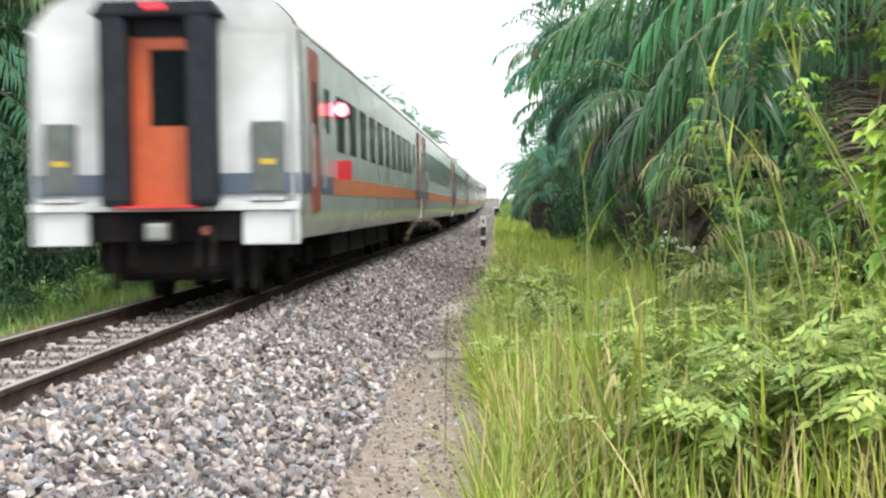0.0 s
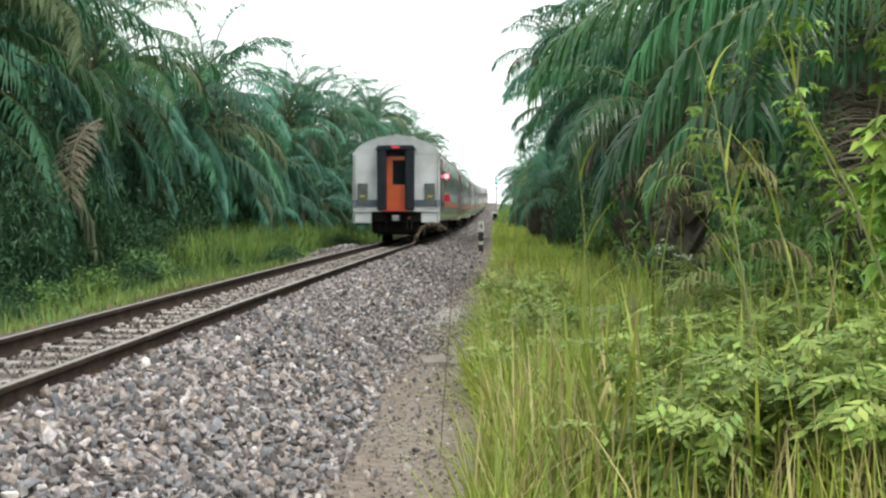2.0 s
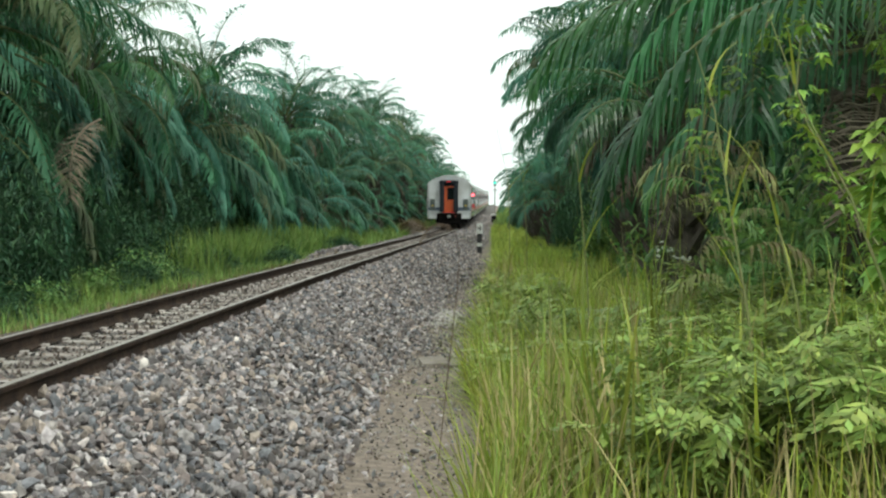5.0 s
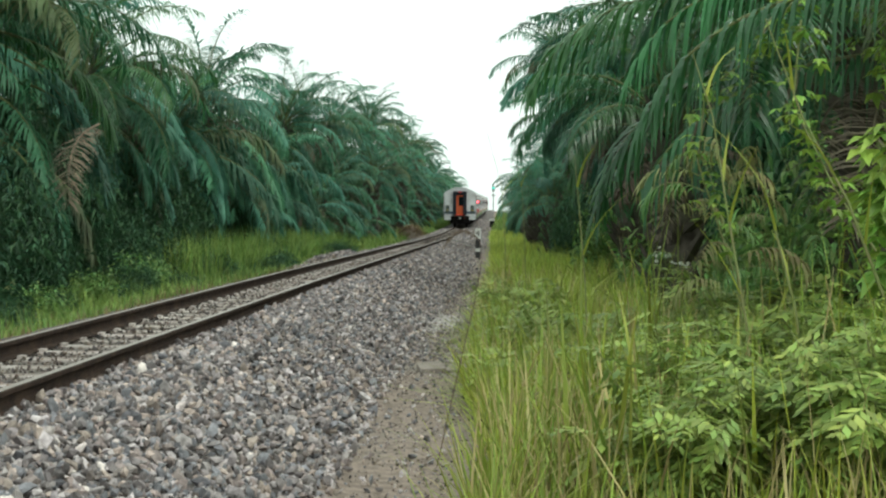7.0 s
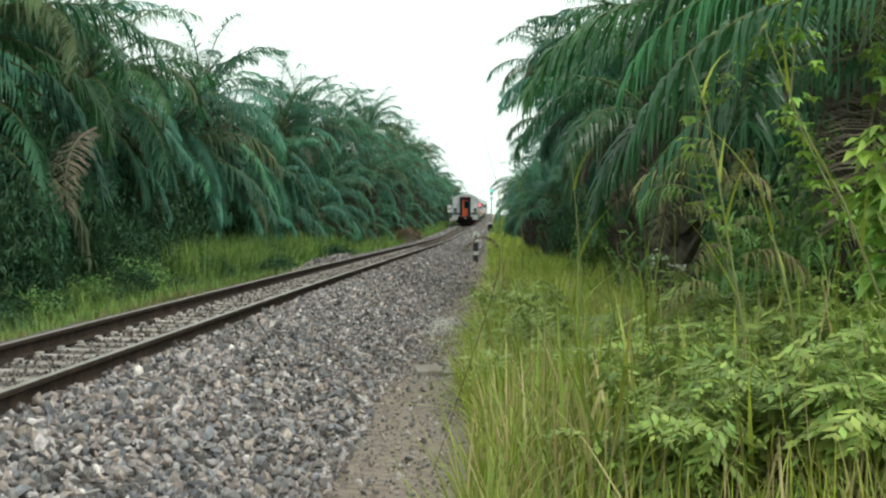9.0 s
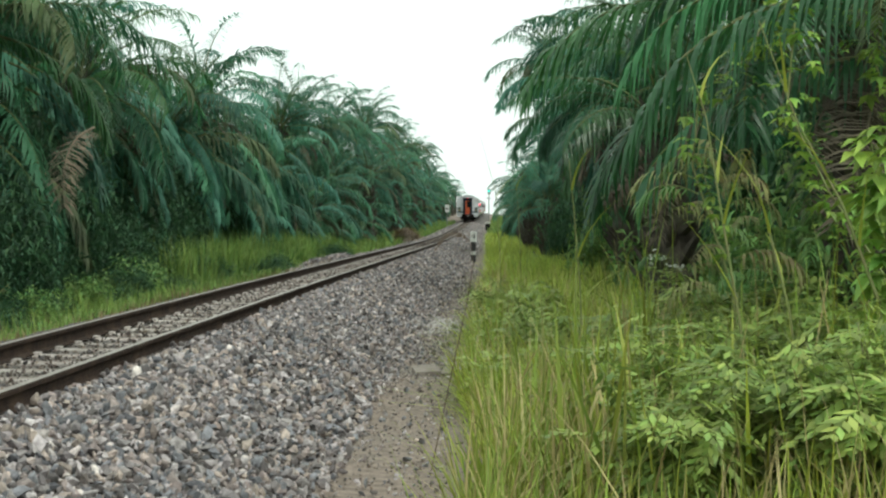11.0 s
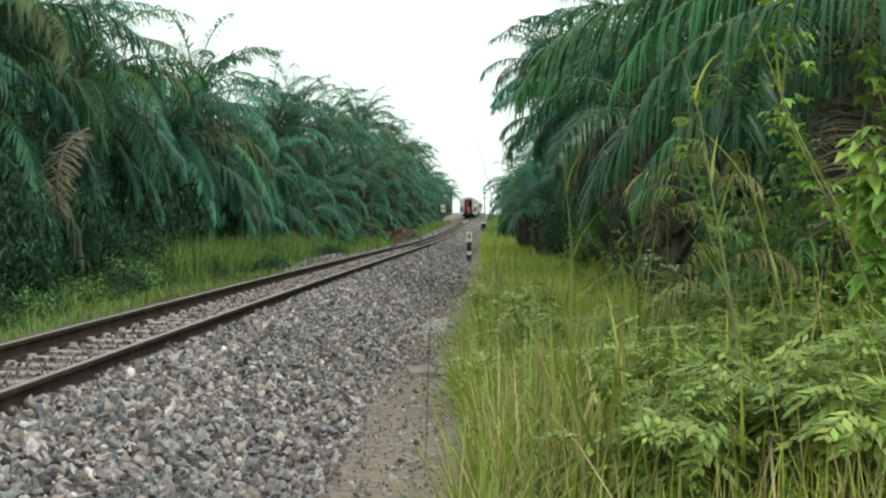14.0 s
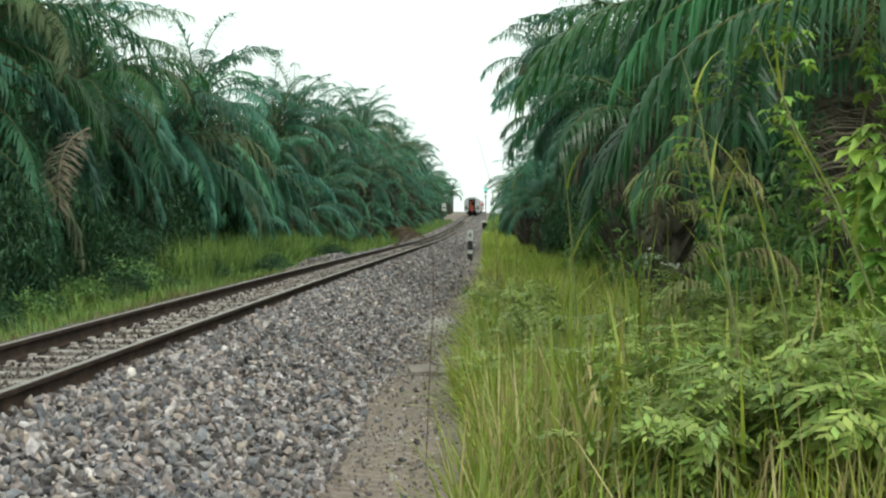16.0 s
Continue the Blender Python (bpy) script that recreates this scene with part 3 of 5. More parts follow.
def oil_palm(x, y, height, sets, count, seed, scale=1.0, dead=3, low=0.0, label="oil palm with arching green pinnate fronds and a rough stubbed trunk"):
    rng = np.random.default_rng(seed)
    z = float(land(x, y) + wobble(x, y))
    o = thing("oil_palm", label, "palm tree", "oil palms beside the track", pose(x, y, z, 0, 0, rng.uniform(0, 360)))
    key = (round(height*2)/2, seed % 2)
    if key not in TRUNKS:
        TRUNKS[key] = trunk_mesh(key[0], int(10*key[0]) + key[1])
    part_mesh("trunk", TRUNKS[key], o)
    for i in range(count):
        q = i/count
        shape = min(4, int(q**0.9*5 + rng.uniform(-0.4, 0.4) + low))
        s = scale*rng.uniform(0.85, 1.12)*(0.75 if q < 0.1 else 1.0)
        a = 137.5*i + rng.normal(0, 9)
        zz = key[0] - 0.25 + 0.35*(1-q)
        m = Matrix.Translation((0.12*math.cos(radians(a)), 0.12*math.sin(radians(a)), zz)) @ pose(0, 0, 0, rng.normal(0, 9), rng.normal(0, 6), a) @ Matrix.Diagonal((s, s, s, 1))
        me = YOUNG[i % 2] if (q < 0.12 and sets is not FAR) else sets[max(0, shape)][int(rng.integers(0, 2))]
        if q > 0.45 and rng.random() < 0.10:
            me = OLIVE[i % 2]
        part_mesh("frond", me, o, m)
    for i in range(dead):
        a = rng.uniform(0, 360)
        s = scale*rng.uniform(0.6, 0.95)
        part_mesh("dead_frond", DEAD[i % 3], o, Matrix.Translation((0.2*math.cos(radians(a)), 0.2*math.sin(radians(a)), key[0] - rng.uniform(0.3, 0.8))) @ pose(0, 0, 0, rng.normal(0, 12), 0, a) @ Matrix.Diagonal((s, s, s, 1)), "withered brown hanging frond")
    return o


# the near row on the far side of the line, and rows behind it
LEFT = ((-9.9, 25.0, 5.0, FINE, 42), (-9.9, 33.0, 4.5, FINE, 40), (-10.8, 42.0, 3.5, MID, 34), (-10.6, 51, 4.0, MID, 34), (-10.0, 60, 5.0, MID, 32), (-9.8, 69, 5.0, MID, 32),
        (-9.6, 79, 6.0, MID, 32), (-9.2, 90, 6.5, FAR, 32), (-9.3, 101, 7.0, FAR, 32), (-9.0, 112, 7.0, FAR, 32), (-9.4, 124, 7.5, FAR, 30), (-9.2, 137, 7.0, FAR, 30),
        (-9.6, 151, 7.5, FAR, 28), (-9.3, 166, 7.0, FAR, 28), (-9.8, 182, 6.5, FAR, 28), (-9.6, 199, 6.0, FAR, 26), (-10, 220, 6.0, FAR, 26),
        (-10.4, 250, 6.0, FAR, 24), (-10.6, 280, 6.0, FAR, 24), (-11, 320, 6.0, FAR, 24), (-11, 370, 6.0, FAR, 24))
for i in range(17):
    y = 47 + 6.4*i*(1 + 0.02*i)
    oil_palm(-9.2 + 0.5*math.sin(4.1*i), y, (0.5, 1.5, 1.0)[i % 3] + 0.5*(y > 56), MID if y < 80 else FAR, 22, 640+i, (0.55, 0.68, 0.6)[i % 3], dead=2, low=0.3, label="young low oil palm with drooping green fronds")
for i, (x, y, h, sets, n) in enumerate(LEFT):
    oil_palm(x + 0.5*math.sin(3.7*i), y, h + (0.0, -0.5, 0, 0.5, -0.5)[i % 5]*(i > 1) + 0.9*(45 < y < 85) + 0.4*(84 < y < 170), sets, n, 600+i, (0.86, 0.80, 0.92)[i % 3] - 0.08*(y > 58), dead=0 if i == 0 else 3, low=0 if y < 58 else -0.25)
    if y > 50 and y < 240:
        # a younger row in front of the tall one
        oil_palm(x + 0.9 + 0.4*math.sin(2.9*i), y - 5.5, h - (2.6, 1.9, 3.2)[i % 3], MID if y < 75 else FAR, 26, 900+i, (0.66, 0.74, 0.58)[i % 3], dead=2, low=0.1)
for i in range(16):
    y = 34 + 9.2*i
    oil_palm(-17.5 + 1.2*math.sin(2.1*i), y, 5.5, FAR, 26, 700+i, 1.0, dead=1)
RIGHT = ((3.4, 12.8, 3.5, FINE, 32), (2.3, 18.6, 3.0, FINE, 30), (4.0, 25, 4.5, FINE, 46), (4.3, 32, 5.0, MID, 44), (4.6, 40, 5.5, MID, 32), (4.6, 50, 5.5, MID, 28), (4.3, 63, 4.5, MID, 28), (4.3, 73, 4.5, FAR, 28),
         (4.4, 84, 4.5, FAR, 26), (4.4, 96, 4.5, FAR, 26), (4.4, 110, 4.5, FAR, 26), (4.4, 128, 4.5, FAR, 24), (4, 150, 4.5, FAR, 24), (4, 176, 5.0, FAR, 24), (4, 206, 5.0, FAR, 24),
         (4, 245, 5.0, FAR, 22), (4, 300, 5.0, FAR, 22))
right_palms = []
oil_palm(2.75, 30, 4.5, MID, 48, 843, 0.62, dead=3, low=0.2)
oil_palm(2.9, 70, 9.5, MID, 40, 841, 0.84, dead=1, low=0.2, label="tall oil palm with a full crown of arching green fronds")
oil_palm(3.2, 62, 6.0, MID, 34, 842, 0.8, dead=1, low=0.1)
for i, (x, y, h, sets, n) in enumerate(RIGHT):
    right_palms.append(oil_palm(x, y, h, sets, n, 800+i, (0.70, 0.50, 0.84)[i] if i < 3 else 0.94, dead=9 if i == 1 else 5 if y < 60 else 2, low=-0.7 if i < 2 else 0.0))
for i in range(10):
    oil_palm(2.0 + 0.4*math.sin(2*i), 56 + 10*i, 2.5 + 0.5*(i % 3), FAR, 26, 870+i, 0.55, dead=1, low=-0.5, label="young low oil palm with spreading green fronds")
for i in range(8):
    oil_palm(8.2 + math.sin(i), 17 + 8*i, 5.5, MID if i < 2 else FAR, 26, 850+i, 1.0, dead=2, low=0.3)


# a dense second row behind the nearest palms, and old fronds that hang down over the undergrowth
for i, (x, y, h) in enumerate(((-13.2, 30.5, 5.5), (-13.5, 38.5, 5.0), (-12.2, 36.0, 4.5))):
    oil_palm(x, y, h, MID, 36, 760+i, 0.95, dead=1, low=0.0)
rng = np.random.default_rng(33)
HANG = [frond_mesh(3.0, -10, -84, 46, 0.62, 470+j, M_frond_hazy, M_rachis, 2, 0.9, 0.1, 0.7) for j in range(2)] + [frond_mesh(2.8, -10, -86, 44, 0.6, 473, M_olive, M_rachis, 2, 0.9, 0.1, 0.7)]
for p in [o for o in bpy.data.objects if o.name.startswith("oil_palm") and -11.5 < o.location.x < -8.5 and 22 < o.location.y < 58 and o.children and len(o.children) > 28]:
    for k in range(15):
        a = rng.uniform(-75, 60)
        r = rng.uniform(0.3, 1.4)
        sc = rng.uniform(0.6, 0.95)
        place = p.location + Vector((r*math.cos(radians(a)), r*math.sin(radians(a))*1.8, rng.uniform(2.2, 4.2)))
        part_mesh("frond", HANG[(0, 1, 0, 1, 2)[k % 5]], p, p.matrix_basis.inverted() @ Matrix.Translation(place) @ pose(0, 0, 0, rng.normal(0, 8), 0, a) @ Matrix.Diagonal((sc, sc, sc, 1)))


# a withered frond beside the near palm, hung to fit the camera's view
edge_palm = bpy.data.objects["oil_palm"]
part_mesh("dead_frond", DEAD[0], edge_palm, edge_palm.matrix_basis.inverted() @ Matrix.LocRotScale((-6.85, 23.2, 2.6), Euler((0.1, 0.1, -1.75)), (0.62, 0.62, 0.62)), "withered brown hanging frond")


# nearest palm's fronds arching over the verge, placed to fit the camera's view
near_palm = right_palms[0]
ARCH = [frond_mesh(3.4, 10, -68, 48, 0.62, 980, M_frond, M_rachis, 5, 1.4, 0.12, 2.0, 0.85), frond_mesh(3.1, 0, -60, 44, 0.55, 981, M_frond, M_rachis, 5, 1.5, 0.12, 1.7, 0.85)]
for (x, y, z), az, tilt, kind, s in (((3.85, 10.3, 2.66), 182, 4, 0, 0.98), ((3.75, 11.9, 2.50), 179, -4, 1, 0.98), ((3.6, 12.4, 3.1), 186, -6, 0, 0.86), ((3.4, 12.3, 3.4), 160, 0, 0, 0.8)):
    part_mesh("frond", ARCH[kind], near_palm, near_palm.matrix_basis.inverted() @ Matrix.Translation((x, y, z)) @ pose(0, 0, 0, tilt, 0, az) @ Matrix.Diagonal((s, s, s, 1)))


# ---- shrubs and undergrowth ----
def shrub_mesh(name, n, rx, ry, rz, leaf, seed, m, narrow=0.4, hang=0.5):
    """A ragged heap of leaves on thin shoots, hollow at places, drooping at the tips."""
    rng = np.random.default_rng(seed)
    V, F = [], []
    shoots = max(12, n//22)
    for s in range(shoots):
        a, rr = rng.uniform(0, 2*math.pi), math.sqrt(rng.random())
        top = np.array((rx*rr*math.cos(a), ry*rr*math.sin(a), rz*(1 - 0.55*rr*rr)*rng.uniform(0.45, 1.15)))
        base = np.array((top[0]*0.45, top[1]*0.45, 0))
        for k in range(n//shoots):
            q = 0.2 + 0.8*rng.random()
            c = base + (top-base)*q + rng.normal(0, 0.10*rz/2, 3)
            b = rng.uniform(0, 2*math.pi)
            d = np.array((math.cos(b), math.sin(b), rng.uniform(-hang, 0.45)))
            d /= np.linalg.norm(d)
            w = np.cross(d, (0, 0, 1.0))*leaf*narrow*0.5*rng.uniform(0.7, 1.3)
            l = leaf*rng.uniform(0.6, 1.35)
            v0 = len(V)
            V += [c, c + d*l*0.45 + w + (0, 0, 0.05*l), c + d*l + (0, 0, -0.28*l), c + d*l*0.45 - w + (0, 0, 0.05*l)]
            F += [(v0, v0+1, v0+2), (v0, v0+2, v0+3)]
    return mesh_from(name, V, F, m)


SHRUBS = [shrub_mesh("foliage", 4600, 1.5, 1.5, 2.4, 0.21, 900+i, M_shrub, 0.36, 1.3) for i in range(3)]
CREEPERS = [shrub_mesh("foliage", 1900, 1.5, 1.5, 2.4, 0.24, 920+i, M_creeper, 0.45, 1.2) for i in range(3)]
FERNS = [shrub_mesh("foliage", 2200, 1.3, 1.3, 1.3, 0.34, 910+i, M_shrub, 0.16, 0.7) for i in range(2)]


def shrub_stems(seed):
    rng = np.random.default_rng(seed)
    V, F = [], []
    for i in range(7):
        a = rng.uniform(0, 6.28)
        t = Vector((math.cos(a)*0.8, math.sin(a)*0.8, 1.7*rng.uniform(0.6, 1)))
        v, f = tube([(0, 0, -0.15), t*0.4 + Vector((0, 0, 0.2)), t], [0.03, 0.02, 0.008], 5)
        b = len(V)
        V += v
        F += [tuple(k+b for k in g) for g in f]
    return mesh_from("stem", V, F, M_stem)


STEMS = shrub_stems(3)


def shrub(x, y, s, tall, kinds, i, label):
    o = thing("shrub", label, "shrub", "undergrowth below the palms", Matrix.LocRotScale((x, y, float(land(x, y) + wobble(x, y)) - 0.02), Euler((0, 0, i*1.7)), (s, s, s*tall)))
    tagged(part_mesh("stem", STEMS, o), kind="stuff")
    tagged(part_mesh("foliage", kinds[i % len(kinds)], o), kind="stuff")
    return o


rng = np.random.default_rng(21)
for i in range(62):
    y = 21 + 3.1*i*(1 + 0.006*i)
    shrub(-10.3 + rng.normal(0, 0.4) - 0.004*y + 0.7*(y > 56), y, rng.uniform(0.8, 1.25), rng.uniform(0.8, 1.35)*(1.0 if y < 56 else 2.2), SHRUBS, i, "dense dark green shrub below the palms")
for i in range(40):
    y = 24 + 4.2*i
    shrub(-12.5 + rng.normal(0, 0.6), y, rng.uniform(1.2, 1.7), rng.uniform(1.0, 1.5), SHRUBS, i, "dense dark green shrub below the palms")
for i in range(34):
    y = 19.5 + 3.4*i*(1 + 0.01*i)
    shrub(4.3 + rng.normal(0, 0.5), y, rng.uniform(0.7, 1.05), rng.uniform(0.7, 1.2), SHRUBS, i + 1, "dense dark green shrub below the palms")
for i, (x, y, s, tall) in enumerate(((2.6, 13.2, 0.55, 1.0), (3.3, 12.8, 0.6, 1.5), (2.9, 13.6, 0.6, 1.35), (3.8, 13.2, 0.7, 1.6), (3.5, 15.5, 0.8, 1.4), (3.0, 16.0, 0.55, 0.9), (3.2, 17.0, 0.6, 1.3),
                                 (3.1, 20, 0.7, 1.4), (2.9, 24, 0.7, 1.2), (2.6, 31, 0.8, 1.2))):
    shrub(x, y, s, tall, CREEPERS, i, "tangled green creeper-covered shrub below the palm")
for i in range(16):
    if i < 9:
        shrub(-8.2 + rng.normal(0, 0.2) - 0.03*i, 18.5 + 1.7*i, rng.uniform(0.5, 0.75), rng.uniform(0.9, 1.5), SHRUBS, i + 2, "dark green shrub spilling down to the bank grass")
    shrub(-9.6 + rng.normal(0, 0.35), 21 + 2.6*i, rng.uniform(0.75, 1.05), rng.uniform(1.2, 2.1), SHRUBS, i, "tall creeper-covered dark green shrub")
for i in range(26):
    shrub(2.7 + rng.normal(0, 0.45), 42 + 5.5*i, rng.uniform(0.5, 0.8), rng.uniform(1.0, 1.9), SHRUBS if i % 3 else CREEPERS, i, "dense dark green shrub below the palms")
for i in range(34):
    shrub(-7.0 + rng.normal(0, 0.4), 16 + 1.2*i + rng.normal(0, 0.8), rng.uniform(0.28, 0.5), rng.uniform(0.5, 0.8), CREEPERS if i % 3 == 0 else SHRUBS, i, "low leafy weed clump in the bank grass")
for i in range(14):
    shrub(6.3 + rng.normal(0, 0.6), 15 + 4*i, rng.uniform(1.2, 1.6), 1.5, SHRUBS, i, "dense dark green shrub below the palms")
for i in range(30):
    y = 20 + 4.1*i
    shrub(-8.3 + rng.normal(0, 0.25), y, rng.uniform(0.45, 0.8), rng.uniform(0.6, 1.0), FERNS, i, "low fern clump at the edge of the palms")


# ---- grass ----
def grass(name, x0, x1, y0, y1, count, hmin, hmax, width, m, seed, label, power=1.5, edge=None, thin_out=0.0, flop=0.34):
    rng = np.random.default_rng(seed)
    y = y0 + (y1-y0)*rng.random(count)**power
    x = rng.uniform(x0, x1, count)
    if edge is not None:
        x = np.maximum(x, edge(y) + 0.0*x)
        x = np.where(x <= edge(y) + 1e-6, edge(y) + np.abs(rng.normal(0, 0.16, count)), x)
    if thin_out:
        keep = (x < 0.45 + 0.05*y) | (y > 13) | (rng.random(count) < thin_out)
        x, y = x[keep], y[keep]
        count = len(x)
    tuft = 0.55 + 0.45*np.sin(2.3*x + 1.1*y)*np.sin(1.7*y - 0.8*x + 2)
    h = rng.uniform(hmin, hmax, count)*(0.6 + 0.5*tuft)
    V, F = blades(x, y, land(x, y) + wobble(x, y) - 0.03, h, width*rng.uniform(0.6, 1.3, count)*(1 + y/45), rng.uniform(0.0, flop, count), rng.uniform(0, 2*math.pi, count),
                  rng.uniform(0.0, 0.8, count)*rng.choice((0.3, 1.0), count), rng, 4)
    return tagged(new(name, mesh_from(name, V, F, m)), label, "grass", kind="stuff")


def verge(y):
    return np.interp(y, (0, 9, 15, 45, 70, 110, 300), (-0.06, -0.14, -0.24, -0.2, -0.5, -0.95, -1.2)) + 0.10*np.sin(0.9*y) + 0.07*np.sin(2.3*y + 1)


grass("grass", -0.7, 3.0, 5.0, 17, 9000, 0.28, 0.85, 0.016, M_grass, 31, "tall bright green grass along the dirt strip", 1.2, verge, 0.75)
grass("grass", -0.7, 4.0, 15, 46, 20000, 0.3, 0.75, 0.017, M_grass_lit, 32, "bright green grass in a lit tone along the dirt strip", 1.3, verge, 0.0, 1.3)
grass("grass", 0.3, 3.3, 17, 36, 8000, 0.55, 1.05, 0.015, M_grass_lit, 54, "tall bright green grass at the foot of the palms", 1.1, verge, 0.0, 0.9)
grass("grass", -0.25, 1.9, 10.5, 18, 6500, 0.35, 0.8, 0.018, M_grass_lit, 53, "bright green grass in a lit tone along the dirt strip", 1.0, verge, 0.0, 1.3)
grass("grass", -1.1, 4.5, 44, 130, 14000, 0.3, 0.7, 0.014, M_grass_lit, 33, "bright green grass below the palms", 1.2, verge, 0.0, 0.8)
grass("dry_grass", -0.55, 2.6, 6.0, 30, 3200, 0.35, 1.0, 0.013, M_straw, 34, "withered straw-coloured grass stalks", 1.2, verge)
grass("grass", -8.6, -6.0, 14, 60, 17000, 0.22, 0.55, 0.012, M_grass_far, 35, "green bank grass beside the railway", 1.1)
grass("grass", -6.6, -4.95, 10, 36, 7000, 0.10, 0.30, 0.010, M_grass_far, 50, "short green grass creeping over the ballast edge", 1.1)
grass("dead_thatch", -6.4, -4.75, 10, 40, 4200, 0.06, 0.2, 0.010, M_thatch, 51, "brown dead thatch over the ballast edge", 1.1)
grass("grass", -8.6, -6.1, 55, 200, 9000, 0.35, 0.9, 0.016, M_grass_far, 36, "green bank grass beside the railway", 1.2)
grass("grass", -8.2, -6.5, 31, 58, 7000, 0.7, 1.35, 0.013, M_grass_far, 39, "tall green bank grass beside the railway", 1.0)
grass("tall_grass", 0.9, 3.0, 9.3, 13.2, 170, 1.0, 2.0, 0.016, M_grass, 41, "tall green grass stems below the palms", 1.0)
grass("tall_grass", 0.5, 2.5, 6.4, 10.5, 260, 0.7, 1.4, 0.02, M_grass, 45, "long arching green grass stems among the weeds", 1.0)
grass("dry_grass", 0.4, 2.3, 6.2, 10.5, 150, 0.5, 1.2, 0.018, M_straw, 46, "long withered grass stems among the weeds", 1.0)
grass("dry_grass", 0.0, 2.4, 6.8, 11, 60, 0.7, 1.3, 0.036, M_straw, 47, "broad withered tan blades standing in the grass", 1.0)
grass("tall_grass", 0.2, 2.4, 7.0, 11, 110, 0.8, 1.5, 0.036, M_grass, 48, "broad arching green grass blades among the weeds", 1.0)
grass("dry_grass", 1.0, 3.0, 9.5, 14, 110, 0.9, 1.7, 0.013, M_straw, 42, "tall withered grass stems below the palms", 1.0)
grass("dead_thatch", -0.6, 3.0, 5.5, 30, 5200, 0.15, 0.45, 0.016, M_thatch, 43, "brown dead thatch below the green grass", 1.3, verge)
grass("dead_thatch", -8.5, -6.1, 13, 60, 3000, 0.12, 0.4, 0.016, M_thatch, 44, "brown dead thatch below the green grass", 1.1)
grass("dry_grass", -6.4, -5.9, 12, 60, 900, 0.12, 0.3, 0.010, M_straw, 37, "withered straw-coloured grass stalks", 1.1)
grass("grass", -1.3, 7, 125, 330, 9000, 0.4, 0.8, 0.02, M_grass_far, 40, "green grass below the far palms", 1.1, verge)
grass("ground_cover", 1.0, 9, 14, 60, 9000, 0.2, 0.5, 0.02, M_grass_far, 38, "low green ground cover in the shade", 1.2)


# ---- a heap of cut, withered brush beside the line ----
def brush_heap(x, y, w, h):
    rng = np.random.default_rng(52)
    o = thing("brush_heap", "brown heap of cut and withered brush beside the track", "brush heap", m=pose(x, y, ground_height(x, y)))
    gy, gx = np.mgrid[0:9, 0:17]
    a, r = gx/16*2*math.pi, gy/8
    V = np.stack([r*w*np.cos(a)*(1 + 0.12*np.sin(3*a)), r*w*0.8*np.sin(a), h*0.8*(1 - r**2.2) + 0.05*np.sin(5*a + 7*r)*(1 - r) - 0.12*r], -1).reshape(-1, 3)
    F = [(j*17 + i, j*17 + i + 1, (j+1)*17 + i + 1, (j+1)*17 + i) for j in range(8) for i in range(16)]
    part_mesh("mound", mesh_from("mound", V, F, M_soil, smooth=True), o)
    k = 1500
    r, a = np.sqrt(rng.random(k)), rng.uniform(0, 2*math.pi, k)
    V, F = blades(r*w*np.cos(a), r*w*0.8*np.sin(a), h*0.75*(1 - r**2.2) - 0.05, rng.uniform(0.25, 0.7, k), rng.uniform(0.012, 0.03, k), rng.uniform(0.5, 1.3, k), rng.uniform(0, 2*math.pi, k), rng.uniform(0.2, 0.9, k), rng, 3)
    tagged(part_mesh("cut_stems", mesh_from("cut_stems", V, F, M_thatch), o), kind="stuff")


brush_heap(-6.1, 92.0, 1.2, 1.25)


# ---- broad-leaved weeds ----
def leaf_shape(V, F, c, d, size, rng, lobes=3):
    """A lobed leaf: pointed blades that meet at the stalk, folded along the middle."""
    d = d/np.linalg.norm(d)
    side = np.cross(d, (0, 0, 1.0))
    side /= max(np.linalg.norm(side), 1e-6)
    nrm = np.cross(side, d)
    for k in range(lobes):
        an = (k - (lobes-1)/2)*(0.72 if lobes < 5 else 0.55)
        q = d*math.cos(an) + side*math.sin(an)
        w = np.cross(nrm, q)
        l = size*(1.0 if k == (lobes-1)//2 and lobes > 1 else 0.78)*rng.uniform(0.9, 1.1)
        fat = (0.3, 0.3, 0.27, 0.2, 0.15)[min(lobes, 4)]
        b = len(V)
        V += [c, c + q*l*0.45 + w*l*fat + nrm*l*0.06, c + q*l*0.5 - nrm*l*0.02, c + q*l*0.45 - w*l*fat + nrm*l*0.06, c + q*l - nrm*l*0.16]
        F += [(b, b+2, b+1), (b, b+3, b+2), (b+1, b+2, b+4), (b+2, b+3, b+4)]


def pinnate_leaf(V, F, c, d, size, rng):
    """A drooping compound leaf: pairs of narrow pointed leaflets along a midrib."""
    d = d/np.linalg.norm(d)
    side = np.cross(d, (0, 0, 1.0))
    side /= max(np.linalg.norm(side), 1e-6)
    for k in range(6):
        q = (k + 0.6)/6
        at = c + d*size*q + np.array((0, 0, -0.38*size*q*q))
        for sg in (-1, 1):
            v = sg*side*(0.85 - 0.35*q) + d*(0.5 + 0.5*q) + np.array((0, 0, -0.35 + rng.normal(0, 0.15)))
            v *= size*0.42*(1.05 - 0.5*abs(q - 0.4))*rng.uniform(0.85, 1.15)/np.linalg.norm(v)
            w = np.cross(v, (0, 0, 1.0))*0.20 + np.array((0, 0, 0.01*size))
            b = len(V)
            V += [at, at + v*0.45 + w, at + v, at + v*0.45 - w]
            F += [(b, b+1, b+2), (b, b+2, b+3)]


